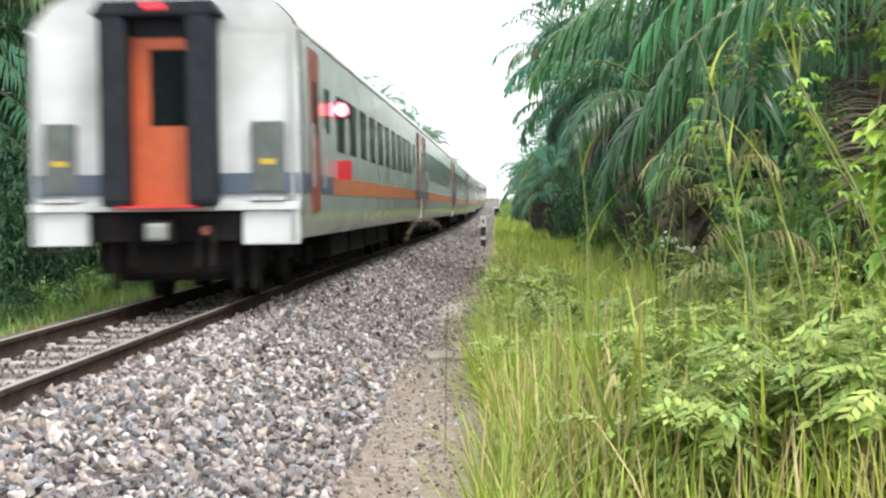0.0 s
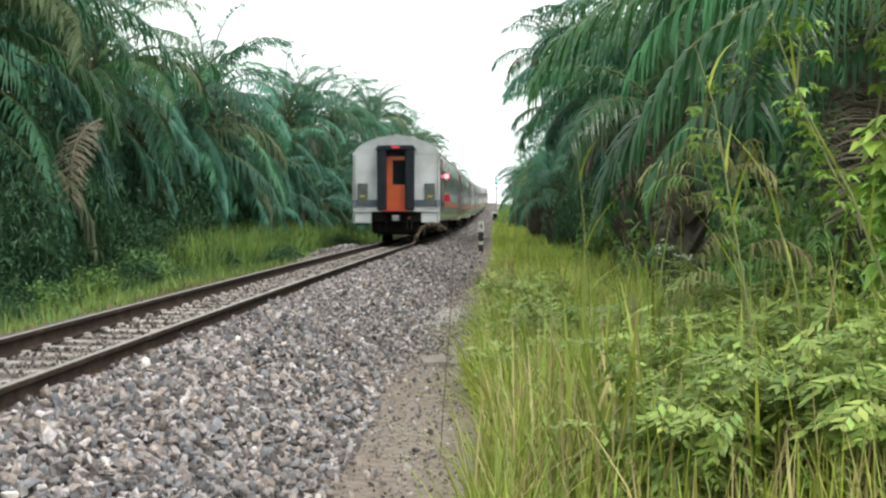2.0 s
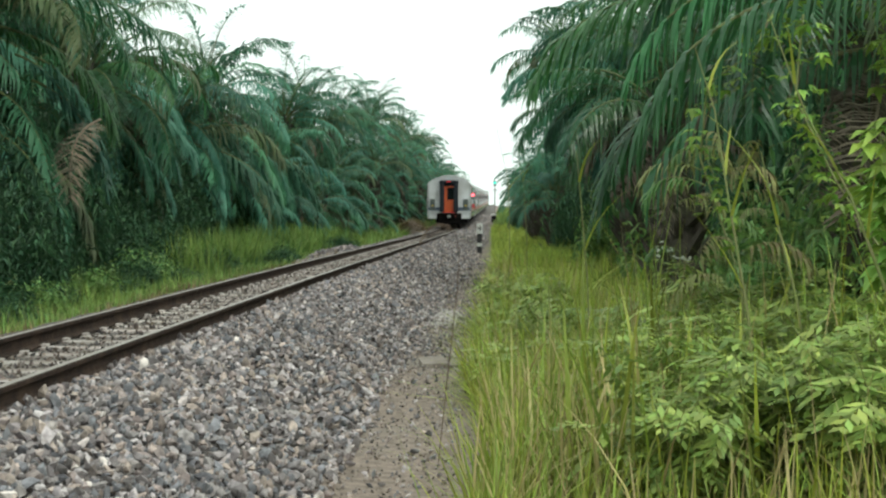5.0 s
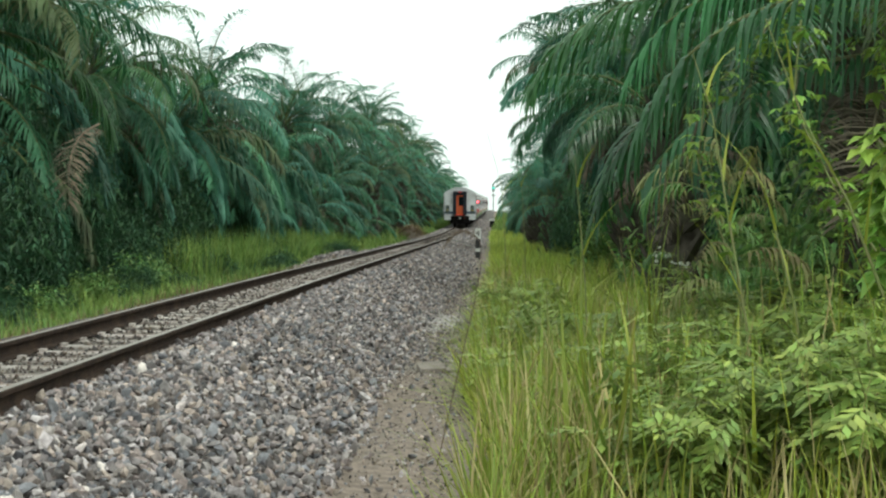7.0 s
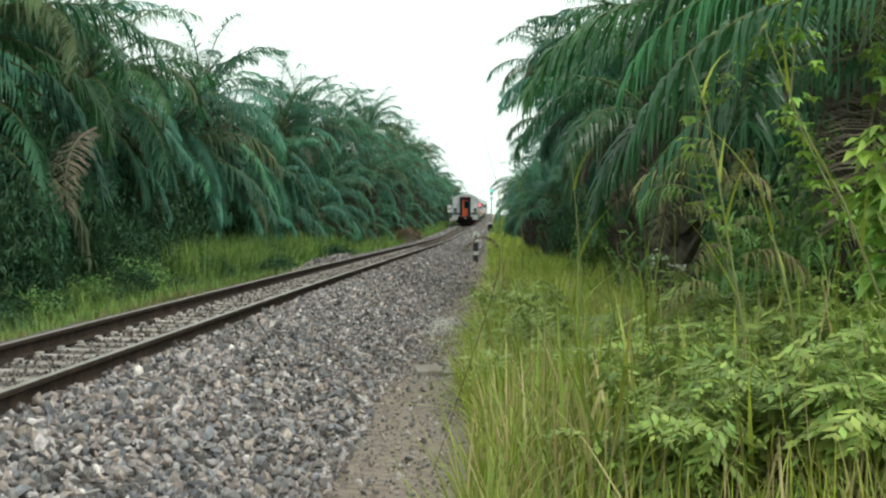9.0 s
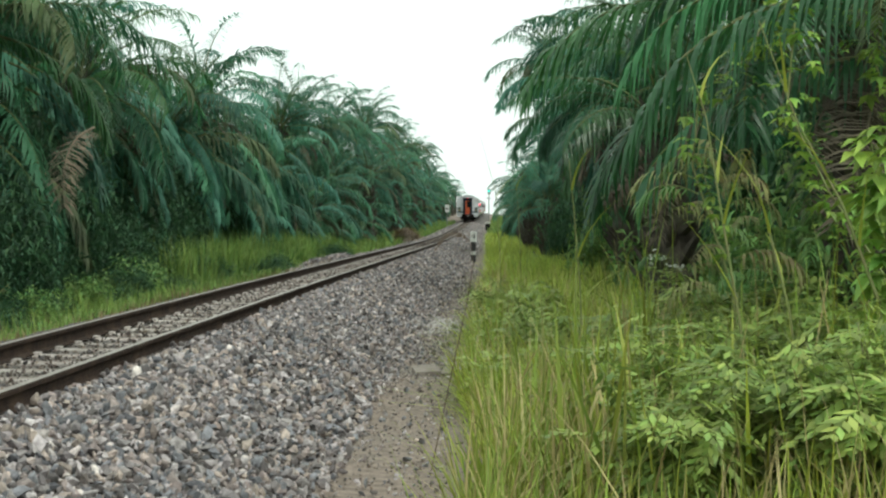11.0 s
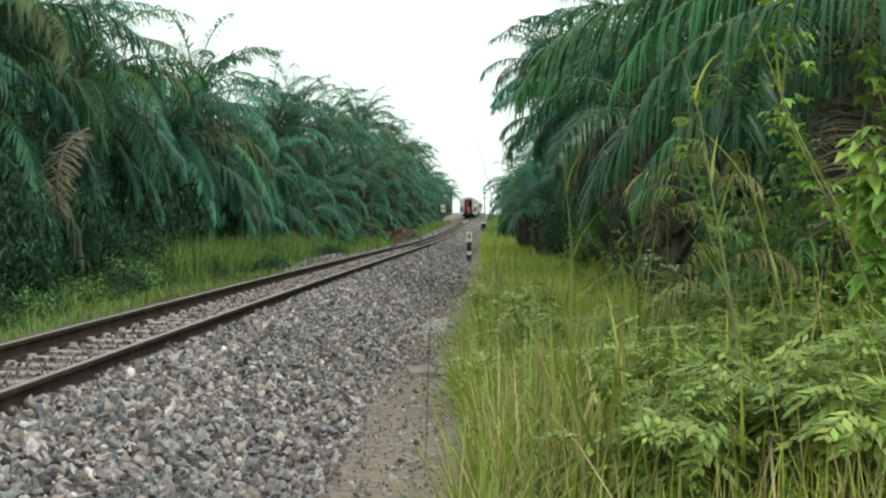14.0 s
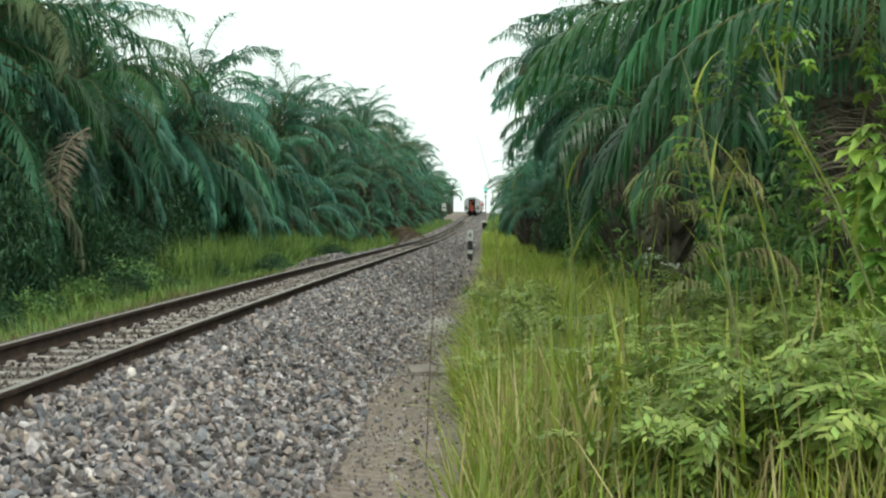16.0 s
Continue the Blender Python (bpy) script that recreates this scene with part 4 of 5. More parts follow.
def weed(seed):
    rng = np.random.default_rng(seed)
    o = thing("broadleaf_weed", "leafy green weed with lobed leaves among the grass", "weed", "weeds among the grass")
    V, F, SV, SF = [], [], [], []
    for s in range(9):
        a = rng.uniform(0, 2*math.pi)
        r = rng.uniform(0.1, 0.42)
        top = np.array((r*math.cos(a), r*math.sin(a), rng.uniform(0.35, 0.78)))
        mid = top*np.array((0.45, 0.45, 0.6))
        v, f = tube([(0.02*s - 0.08, 0.03, -0.05), mid, top], [0.006, 0.005, 0.003], 4)
        b = len(SV)
        SV += v
        SF += [tuple(k+b for k in g) for g in f]
        for k in range(15):
            q = 0.25 + 0.75*(k+1)/15
            c = mid*(2*q)*(q < 0.5) + (mid + (top-mid)*(2*q-1))*(q >= 0.5)
            an = rng.uniform(0, 2*math.pi)
            d = np.array((math.cos(an), math.sin(an), rng.uniform(-0.5, 0.5)))
            pinnate_leaf(V, F, c, d, rng.uniform(0.11, 0.24), rng)
    tagged(part_mesh("stem", mesh_from("stem", SV, SF, M_stem), o), kind="stuff")
    tagged(part_mesh("leaves", mesh_from("leaves", V, F, M_herb), o), kind="stuff")
    return o


rng = np.random.default_rng(61)
WEEDS = [weed(60+i) for i in range(5)]
spots = []
for i in range(215):
    if i < 175:
        y = 7.0 + 7.5*rng.random()**1.1
        x = 0.45 + 0.03*y + (2.6 - 0.5)*rng.random()**0.9*(y/10)**0.5
    else:
        y = 10 + 18*rng.random()
        x = -0.1 + 2.5*rng.random()
    spots.append((x, y))
spots += [(-0.12, 17.5), (-0.05, 18.3), (0.0, 19.0), (0.2, 16.8), (0.35, 17.6), (0.5, 18.6), (0.1, 20.5), (0.2, 22), (0.25, 15.8)]
spots += [(2.2 + 0.5*rng.random(), 8.2 + 1.6*rng.random()) for i in range(16)] + [(0.1 + 0.9*rng.random(), 13.5 + 9*rng.random()) for i in range(14)]
for i, (x, y) in enumerate(spots):
    m = Matrix.LocRotScale((x, y, float(land(x, y) + wobble(x, y))), Euler((rng.normal(0, 0.08), rng.normal(0, 0.08), rng.uniform(0, 6.28))), None)
    if i < 5:
        WEEDS[i].matrix_basis = m
    else:
        w = copy_thing(WEEDS[i % 5], m)
        s = rng.uniform(0.7, 1.25) if i < 175 else rng.uniform(0.5, 1.05)
        s *= 1.0 + 0.35*max(0.0, min(1.0, (x - 1.6)/0.8))*(y < 13)
        w.scale = (s, s, s*rng.uniform(0.8, 1.15))


# ---- withered creepers that drape from the near palms ----
DRAPES = [frond_mesh(1.0, 25, -86, 13, 0.30, 950+i, (M_drape, M_frond_y, M_drape)[i], M_stem, 3, 1.1, 0.1) for i in range(3)]
rng = np.random.default_rng(71)
for i in range(28):
    y = rng.uniform(10.4, 12.4)
    x = rng.uniform(1.45, 2.75)*y/12
    creeper = thing("withered_creeper", "withered olive-brown creeper draped over the undergrowth", "creeper", "creepers below the palms",
                    pose(x, y, rng.uniform(0.4, 1.7), 0, 0, rng.uniform(0, 360)))
    tagged(part_mesh("runner", DRAPES[i % 3], creeper, Matrix.Diagonal((*(rng.uniform(0.36, 0.68),)*3, 1))), kind="stuff")


# ---- small white flowers among the weeds ----
def flower_mesh():
    V, F = [], []
    for k in range(7):
        a, b = 2*math.pi*k/7, 2*math.pi*(k+1)/7
        c = len(V)
        V += [(0, 0, 0), (0.018*math.cos(a), 0.018*math.sin(a), 0.006), (0.024*math.cos((a+b)/2), 0.024*math.sin((a+b)/2), 0.002), (0.018*math.cos(b), 0.018*math.sin(b), 0.006)]
        F += [(c, c+1, c+2), (c, c+2, c+3)]
    return mesh_from("flower", V, F, M_petal)


FLOWER = flower_mesh()
rng = np.random.default_rng(88)
for i, (x, y, top) in enumerate(((1.62, 14.0, 1.28), (1.72, 14.2, 1.2), (1.52, 13.8, 1.22), (1.9, 14.4, 1.1))):
    zb = float(land(x, y) + wobble(x, y))
    plant = thing("flowering_weed", "slender weed with small white flower heads", "weed", "flowering weeds", pose(x, y, zb))
    V, F = tube([(0, 0, -0.03), (0.03, 0, top*0.5), (0, 0.02, top)], [0.006, 0.005, 0.003], 5)
    part_mesh("stalk", mesh_from("stalk", V, F, M_stem), plant)
    LV, LF = [], []
    for k in range(26):
        q = rng.uniform(0.25, 0.95)
        a = rng.uniform(0, 6.28)
        leaf_shape(LV, LF, np.array((0.02, 0.01, top*q)), np.array((math.cos(a), math.sin(a), rng.uniform(-0.4, 0.3))), rng.uniform(0.08, 0.14), rng, 3)
    tagged(part_mesh("leaves", mesh_from("leaves", LV, LF, M_herb), plant), kind="stuff")
    for k in range(4):
        part_mesh("flower", FLOWER, plant, pose(rng.normal(0, 0.05), rng.normal(0, 0.05), top + rng.uniform(-0.06, 0.05), rng.uniform(20, 90), 0, rng.uniform(-60, 60)))


# ---- tall reeds and climbing vines ----
def reed(points, r, leaves, seed, m=None, label="tall arching green reed stalk with narrow leaves"):
    rng = np.random.default_rng(seed)
    base = Vector(points[0])
    o = thing("reed", label, "reed", "reeds in the verge", Matrix.Translation(base))
    P = [Vector(p) - base for p in points]
    V, F = tube(P, [r*(1 - 0.75*i/(len(P)-1)) for i in range(len(P))], 5)
    part_mesh("stalk", mesh_from("stalk", V, F, m or M_stem), o)
    for k in range(leaves):
        q = 0.15 + 0.75*(k + rng.random()*0.6)/leaves
        f = q*(len(P)-1)
        i = min(int(f), len(P)-2)
        c = P[i] + (P[i+1]-P[i])*(f-i)
        n = 1
        v, fc = blades(np.array([c.x]), np.array([c.y]), np.array([c.z]), np.array([rng.uniform(0.35, 0.75)]), np.array([0.022]), np.array([rng.uniform(0.3, 0.7)]),
                       np.array([rng.uniform(0, 6.28)]), np.array([rng.uniform(0.2, 0.7)]), rng, 5)
        part_mesh("leaf", mesh_from("leaf", v, fc, M_grass), o)
    return o


def ground_at(x, y):
    return float(land(x, y) + wobble(x, y)) - 0.03


reed([(1.62, 9.0, ground_at(1.62, 9)), (1.56, 9.0, 0.4), (1.42, 9.0, 1.2), (1.33, 9.0, 1.75), (1.2, 9.0, 2.15)], 0.012, 6, 1)
reed([(2.1, 9.4, ground_at(2.1, 9.4)), (1.95, 9.4, 0.5), (1.78, 9.4, 1.15), (1.7, 9.4, 1.5)], 0.014, 4, 2)
reed([(2.62, 9.2, ground_at(2.62, 9.2)), (2.5, 9.2, 0.55), (2.25, 9.2, 1.2), (1.95, 9.2, 1.75), (1.7, 9.2, 2.4)], 0.016, 4, 3)
reed([(0.74, 12.0, ground_at(0.74, 12)), (0.70, 12.0, 0.5), (0.64, 12.0, 1.2), (0.60, 12.0, 1.6)], 0.009, 3, 4)
reed([(1.9, 8.6, ground_at(1.9, 8.6)), (1.95, 8.6, 0.3), (2.02, 8.6, 0.72)], 0.010, 0, 5, M_straw, "dry straw-coloured reed stalk")
reed([(2.02, 8.3, ground_at(2.02, 8.3)), (1.98, 8.3, 0.3), (1.9, 8.3, 0.75)], 0.009, 0, 6, M_straw, "dry straw-coloured reed stalk")
reed([(1.35, 8.4, ground_at(1.35, 8.4)), (1.42, 8.4, 0.1), (1.5, 8.4, 0.5)], 0.008, 1, 7, M_straw, "dry straw-coloured reed stalk")
reed([(0.42, 25.5, ground_at(0.42, 25.5)), (0.40, 25.5, 0.5), (0.34, 25.5, 1.5), (0.22, 25.5, 2.15)], 0.009, 3, 9)
far_reed = reed([(0.05, 24.0, ground_at(0.05, 24)), (0.03, 24.0, 0.5), (-0.05, 24.0, 1.6), (-0.3, 24.0, 2.5)], 0.010, 2, 8)


def vine(points, leaves, size, seed):
    rng = np.random.default_rng(seed)
    base = Vector(points[0])
    o = thing("climbing_vine", "yellow-green climbing vine with lobed leaves", "vine", "vines on the palms", Matrix.Translation(base))
    P = [Vector(p) - base for p in points]
    V, F = tube(P, [0.008]*len(P), 4)
    part_mesh("stem", mesh_from("stem", V, F, M_stem), o)
    LV, LF = [], []
    for k in range(leaves):
        f = (0.25 + 0.75*rng.random())*(len(P)-1)
        i = min(int(f), len(P)-2)
        c = np.array(P[i] + (P[i+1]-P[i])*(f-i)) + rng.normal(0, 0.08, 3)
        a = rng.uniform(0, 6.28)
        leaf_shape(LV, LF, c, np.array((math.cos(a), math.sin(a), rng.uniform(-0.8, 0.1))), size*rng.uniform(0.6, 1.2), rng, 3)
    tagged(part_mesh("leaves", mesh_from("leaves", LV, LF, M_vine), o), kind="stuff")
    return o


vine([(1.9, 10.5, ground_at(1.9, 10.5)), (1.75, 10.5, 0.6), (1.45, 10.5, 1.5), (1.5, 10.5, 2.05), (2.0, 10.5, 2.4), (2.15, 10.5, 2.8)], 90, 0.14, 1)
vine([(2.9, 10.0, ground_at(2.9, 10)), (2.75, 10.0, 0.7), (2.35, 10.0, 1.3), (2.05, 10.0, 1.9), (2.1, 10, 2.5)], 110, 0.13, 2)
vine([(2.7, 9.3, ground_at(2.7, 9.3)), (2.62, 9.3, 0.6), (2.55, 9.3, 1.1), (2.46, 9.3, 1.62)], 80, 0.26, 3)
vine([(3.1, 11.5, ground_at(3.1, 11.5)), (3.0, 11.5, 1.0), (3.2, 11.5, 2.0), (2.9, 11.5, 2.9)], 140, 0.16, 4)

# a reed with a drooping plume beside the dirt strip, which the wind sways
SWAY_Y, SWAY_X = 9.0, -0.45
plume_reed = thing("plume_reed", "slender reed with a drooping brown feathery plume", "reed", "reeds in the verge", pose(SWAY_X, SWAY_Y, ground_at(SWAY_X, SWAY_Y)))
V, F = tube([(0, 0, 0), (0.05, 0, 0.6), (0.10, 0, 1.15), (0.11, 0, 1.42), (0.08, 0, 1.54), (0.02, 0, 1.60)], [0.004, 0.0035, 0.003, 0.0025, 0.002, 0.002], 4)
part_mesh("stalk", mesh_from("stalk", V, F, M_plume), plume_reed)
rng = np.random.default_rng(9)
pv, pf = [], []
for k in range(120):
    q = rng.random()
    c = np.array((0.07 - 0.21*q, rng.normal(0, 0.008), 1.56 + 0.055*math.sin(2.6*q) - 0.11*q**3))
    d = np.array((-0.8 + rng.normal(0, 0.35), rng.normal(0, 0.4), -0.35 - 0.9*q*rng.random()))
    d *= rng.uniform(0.03, 0.085)/np.linalg.norm(d)
    w = np.cross(d, (0, 1, 0))
    w *= 0.002/max(np.linalg.norm(w), 1e-6)
    b = len(pv)
    pv += [c - w, c + w, c + d*0.6 + w + (0, 0, 0.003), c + d]
    pf += [(b, b+1, b+2), (b, b+2, b+3)]
tagged(part_mesh("plume", mesh_from("plume", pv, pf, M_plume), plume_reed, label="brown feathery drooping plume"), kind="stuff")


# ---- line-side post, signal and sign ----
def marker_post(x, y):
    z = ground_at(x, y)
    o = thing("marker_post", "black and white banded concrete marker post with the number 4", "post", m=pose(x, y, z))
    for name, z0, z1, m in (("lower_band", -0.2, 0.30, M_postb), ("middle_band", 0.302, 0.42, M_postw), ("upper_band", 0.422, 0.74, M_postb), ("head", 0.742, 1.10, M_postw)):
        bm = bmesh.new()
        box(bm, -0.085 - (0.02 if name == "head" else 0), 0.085 + (0.02 if name == "head" else 0), -0.06, 0.06, z0, z1, 0.008)
        part(name, bm, m, o, "white painted head" if name == "head" else "")
    fc = bpy.data.curves.new("numeral", "FONT")
    fc.body, fc.size, fc.extrude, fc.align_x, fc.align_y = "4", 0.27, 0.002, "CENTER", "CENTER"
    fc.materials.append(M_postb)
    n = new("numeral", fc)
    n.parent = o
    n.matrix_basis = pose(0, -0.066, 0.92, 90, 0, 0)
    return o


post_four = marker_post(-0.97, 54.0)
post_four.scale = (1.13, 1.13, 1.13)


def signal_mast(x, y, height):
    o = thing("signal_mast", "slim grey signal mast with a green lamp", "railway signal", m=pose(x, y, ground_at(x, y)))
    bm = bmesh.new()
    cyl(bm, (0, 0, -0.2), (0, 0, height), 0.07, 0.055)
    part("mast", bm, M_mast, o)
    bm = bmesh.new()
    box(bm, -0.2, 0.2, -0.2, 0.2, -0.1, 0.45, 0.03)
    part("base_box", bm, M_under, o)
    bm = bmesh.new()
    box(bm, -0.17, 0.17, -0.10, 0.10, height + 0.1, height + 0.75, 0.05)
    head = part("signal_head", bm, M_mast, o)
    bm = bmesh.new()
    cyl(bm, (0, -0.10, height + 0.5), (0, -0.13, height + 0.5), 0.14)
    part("lens", bm, M_signal, head, "green signal lens")
    bm = bmesh.new()
    box(bm, -0.32, 0.32, -0.03, 0.03, height - 0.35, height - 0.27, 0.01)
    part("crossarm", bm, M_mast, o)
    return o


signal_mast(-1.05, 157.0, 3.9)


def line_sign(x, y, h):
    o = thing("line_sign", "white rounded sign plate on a thin post", "sign", m=pose(x, y, ground_at(x, y)))
    bm = bmesh.new()
    cyl(bm, (0, 0, -0.2), (0, 0, h), 0.04)
    part("post", bm, M_mast, o)
    bm = bmesh.new()
    box(bm, -0.22, 0.22, -0.05, -0.03, h - 0.45, h + 0.35, 0.01)
    plate = part("plate", bm, M_postw, o, "white sign plate")
    bm = bmesh.new()
    box(bm, -0.10, 0.10, -0.056, -0.052, h - 0.2, h + 0.0)
    part("dark_bar", bm, M_postb, plate)
    return o


line_sign(-5.6, 152.0, 2.3)


def relay_cabinet(x, y):
    o = thing("relay_cabinet", "small dark lineside relay cabinet with a pale top", "cabinet", m=pose(x, y, ground_at(x, y)))
    bm = bmesh.new()
    box(bm, -0.25, 0.25, -0.25, 0.25, -0.1, 0.85, 0.03)
    part("cabinet_body", bm, M_under, o)
    bm = bmesh.new()
    box(bm, -0.3, 0.3, -0.3, 0.3, 0.85, 1.02, 0.03)
    part("lid", bm, M_postw, o, "pale painted lid")
    return o


relay_cabinet(-1.15, 152.0)


# ---- the train ----
LENGTH, PITCH = 20.3, 20.92
SECTION = [(-1.376, 0.73), (-1.457, 0.85), (-1.488, 1.05), (-1.493, 1.9), (-1.478, 2.95), (-1.417, 3.10), (-1.255, 3.27), (-0.95, 3.43), (-0.5, 3.57), (0, 3.62),
           (0.5, 3.57), (0.95, 3.43), (1.255, 3.27), (1.417, 3.10), (1.478, 2.95), (1.493, 1.9), (1.488, 1.05), (1.457, 0.85), (1.376, 0.73)]


def loft(sec, y0, y1, i0, i1, inset0=0.0, inset1=0.0):
    """The strip of the body between two points of its section."""
    pts = sec[i0:i1+1]
    V = [(x, y, z) for y in (y0, y1) for x, z in pts]
    n = len(pts)
    F = [(i, i+1, n+i+1, n+i) for i in range(n-1)]
    return V, F


def window_unit(parent, x, s, y0, y1, z0, z1):
    bm = bmesh.new()
    for y in (y0 - 0.03, y1):
        box(bm, min(x, x + s*0.008), max(x, x + s*0.008), y, y + 0.03, z0 - 0.03, z1 + 0.03)
    for z in (z0 - 0.03, z1):
        box(bm, min(x, x + s*0.008), max(x, x + s*0.008), y0, y1, z, z + 0.03)
    w = part("window", bm, M_under, parent)
    bm = bmesh.new()
    box(bm, min(x, x + s*0.006), max(x, x + s*0.006), y0, y1, z0, z1)
    part("pane", bm, M_glass, w)


def bogie(parent, y):
    bm = bmesh.new()
    for s in (-1, 1):
        box(bm, s*0.78 - 0.06, s*0.78 + 0.06, y - 1.5, y + 1.5, 0.42, 0.66, 0.03)
        for a in (-1.1, 1.1):
            box(bm, s*0.86 - 0.09, s*0.86 + 0.09, y + a - 0.16, y + a + 0.16, 0.28, 0.56, 0.03)
            cyl(bm, (s*0.78, y + a*0.45, 0.34), (s*0.78, y + a*0.45, 0.60), 0.10, seg=10)
    box(bm, -0.8, 0.8, y - 0.22, y + 0.22, 0.45, 0.72, 0.03)
    fr = part("bogie", bm, M_under, parent, "near-black bogie")
    for a in (-1.1, 1.1):
        bm = bmesh.new()
        for s in (-1, 1):
            cyl(bm, (s*0.50, y + a, 0.387), (s*0.63, y + a, 0.387), 0.385, seg=28)
            cyl(bm, (s*0.47, y + a, 0.387), (s*0.50, y + a, 0.387), 0.41, seg=28)
        cyl(bm, (-0.9, y + a, 0.387), (0.9, y + a, 0.387), 0.075, seg=12)
        part("wheelset", bm, M_under, fr)


def end_wall(parent, y, s, rear):
    """An end of the coach with its gangway; s: outward direction along y."""
    bm = bmesh.new()
    vs = [bm.verts.new((x*0.985, y + s*0.10*(1 - (x/1.47)**2), z)) for x, z in SECTION if z > 1.0]
    lo = [bm.verts.new((x, y + s*0.10*(1 - (x/1.47)**2), 1.05)) for x in (1.2, 0.6, 0.0, -0.6, -1.2)]
    bm.faces.new(vs + lo)
    bmesh.ops.triangulate(bm, faces=bm.faces[:])
    part("end_wall", bm, M_white, parent, "white painted end wall")
    for e in (-1, 1):
        bm = bmesh.new()
        box(bm, min(e*0.62, e*1.45), max(e*0.62, e*1.45), min(y, y + s*0.105), max(y, y + s*0.105), 1.23, 1.45)
        part("band", bm, M_slate, parent, "slate blue band")
        bm = bmesh.new()
        box(bm, min(e*0.55, e*1.45), max(e*0.55, e*1.45), min(y, y + s*0.13), max(y, y + s*0.13), 1.05, 1.14, 0.012)
        part("sill_beam", bm, M_white, parent)
        bm = bmesh.new()
        box(bm, min(e*0.84, e*1.46), max(e*0.84, e*1.46), min(y, y + s*0.07), max(y, y + s*0.07), 0.68, 1.05, 0.02)
        part("corner_skirt", bm, M_white, parent)
        bm = bmesh.new()
        cyl(bm, (e*1.40, y + s*0.09, 0.72), (e*1.40, y + s*0.09, 2.95), 0.022, seg=8)
        part("corner_pipe", bm, M_side, parent)
        if rear:
            bm = bmesh.new()
            box(bm, e*1.13 - 0.17, e*1.13 + 0.17, min(y, y + s*0.115), max(y, y + s*0.115), 1.25, 2.0, 0.008)
            pn = part("end_window", bm, M_panel, parent, "grey end window with a yellow mark")
            bm = bmesh.new()
            box(bm, e*1.13 - 0.085, e*1.13 + 0.085, min(y + s*0.119, y + s*0.123), max(y + s*0.119, y + s*0.123), 1.54, 1.60)
            part("yellow_mark", bm, M_yellow, pn)
            bm = bmesh.new()
            box(bm, e*1.13 - 0.19, e*1.13 + 0.19, min(y, y + s*0.15), max(y, y + s*0.15), 1.15, 1.19, 0.006)
            part("step_ledge", bm, M_chrome, parent)
    # gangway: two rubber columns, header, sill
    for e in (-1, 1):
        bm = bmesh.new()
        box(bm, min(e*0.315, e*0.62), max(e*0.315, e*0.62), min(y + s*0.04, y + s*0.40), max(y + s*0.04, y + s*0.40), 1.10, 3.14, 0.07)
        part("gangway_bellows", bm, M_black, parent, "black rubber gangway bellows")
    bm = bmesh.new()
    box(bm, -0.68, 0.68, min(y, y + s*0.42), max(y, y + s*0.42), 3.11, 3.27, 0.03)
    for v in bm.verts:
        if v.co.z > 3.2:
            v.co.x *= 0.88
    part("gangway_header", bm, M_black, parent, "black rubber gangway header")
    bm = bmesh.new()
    box(bm, -0.42, 0.42, min(y + s*0.06, y + s*0.46), max(y + s*0.06, y + s*0.46), 1.08, 1.11, 0.006)
    part("gangway_sill", bm, M_red if rear else M_under, parent)
    if rear:
        bm = bmesh.new()
        box(bm, -0.36, 0.36, min(y + s*0.09, y + s*0.105), max(y + s*0.09, y + s*0.105), 2.90, 3.12)
        part("lintel", bm, M_black, parent)
        bm = bmesh.new()
        box(bm, -0.36, 0.36, min(y + s*0.07, y + s*0.13), max(y + s*0.07, y + s*0.13), 1.11, 1.96)
        door = part("end_door", bm, M_orange, parent, "orange end door with a dark window")
        for z0, z1, a, b in ((2.78, 2.90, -0.36, 0.36), (1.96, 2.78, -0.36, -0.12), (1.96, 2.78, 0.33, 0.36)):
            bm = bmesh.new()
            box(bm, a, b, min(y + s*0.07, y + s*0.13), max(y + s*0.07, y + s*0.13), z0, z1)
            part("door_rail", bm, M_orange, door)
        bm = bmesh.new()
        box(bm, -0.12, 0.33, min(y + s*0.07, y + s*0.11), max(y + s*0.07, y + s*0.11), 1.96, 2.78)
        part("door_glass", bm, M_glass, door)
        bm = bmesh.new()
        box(bm, -0.13, 0.13, min(y + s*0.40, y + s*0.435), max(y + s*0.40, y + s*0.435), 3.17, 3.235, 0.012)
        part("tail_lamp", bm, M_taillamp, parent, "lit red tail lamp")
    # coupler, buffer beam, brake gear, hoses
    bm = bmesh.new()
    box(bm, -0.83, 0.83, min(y - s*0.15, y + s*0.02), max(y - s*0.15, y + s*0.02), 0.72, 1.03, 0.02)
    part("buffer_beam", bm, M_under, parent)
    bm = bmesh.new()
    box(bm, -0.16, 0.16, min(y + s*0.022, y + s*0.42), max(y + s*0.022, y + s*0.42), 0.70, 0.96, 0.05)
    part("coupler", bm, M_under, parent, "near-black coupler")
    bm = bmesh.new()
    box(bm, -0.86, 0.90, min(y - s*1.0, y - s*0.35), max(y - s*1.0, y - s*0.35), 0.36, 0.715, 0.03)
    part("brake_gear", bm, M_under, parent)
    bm = bmesh.new()
    cyl(bm, (-0.62, y - s*0.55, 0.42), (0.92, y - s*0.55, 0.42), 0.15, seg=14)
    part("air_tank", bm, M_under, parent)
    for hx in (-0.62, 0.74, 0.92):
        bm = bmesh.new()
        box(bm, hx - 0.03, hx + 0.03, min(y - s*0.3, y - s*0.12), max(y - s*0.3, y - s*0.12), 0.20, 0.715, 0.01)
        part("hanger", bm, M_under, parent)
    bm = bmesh.new()
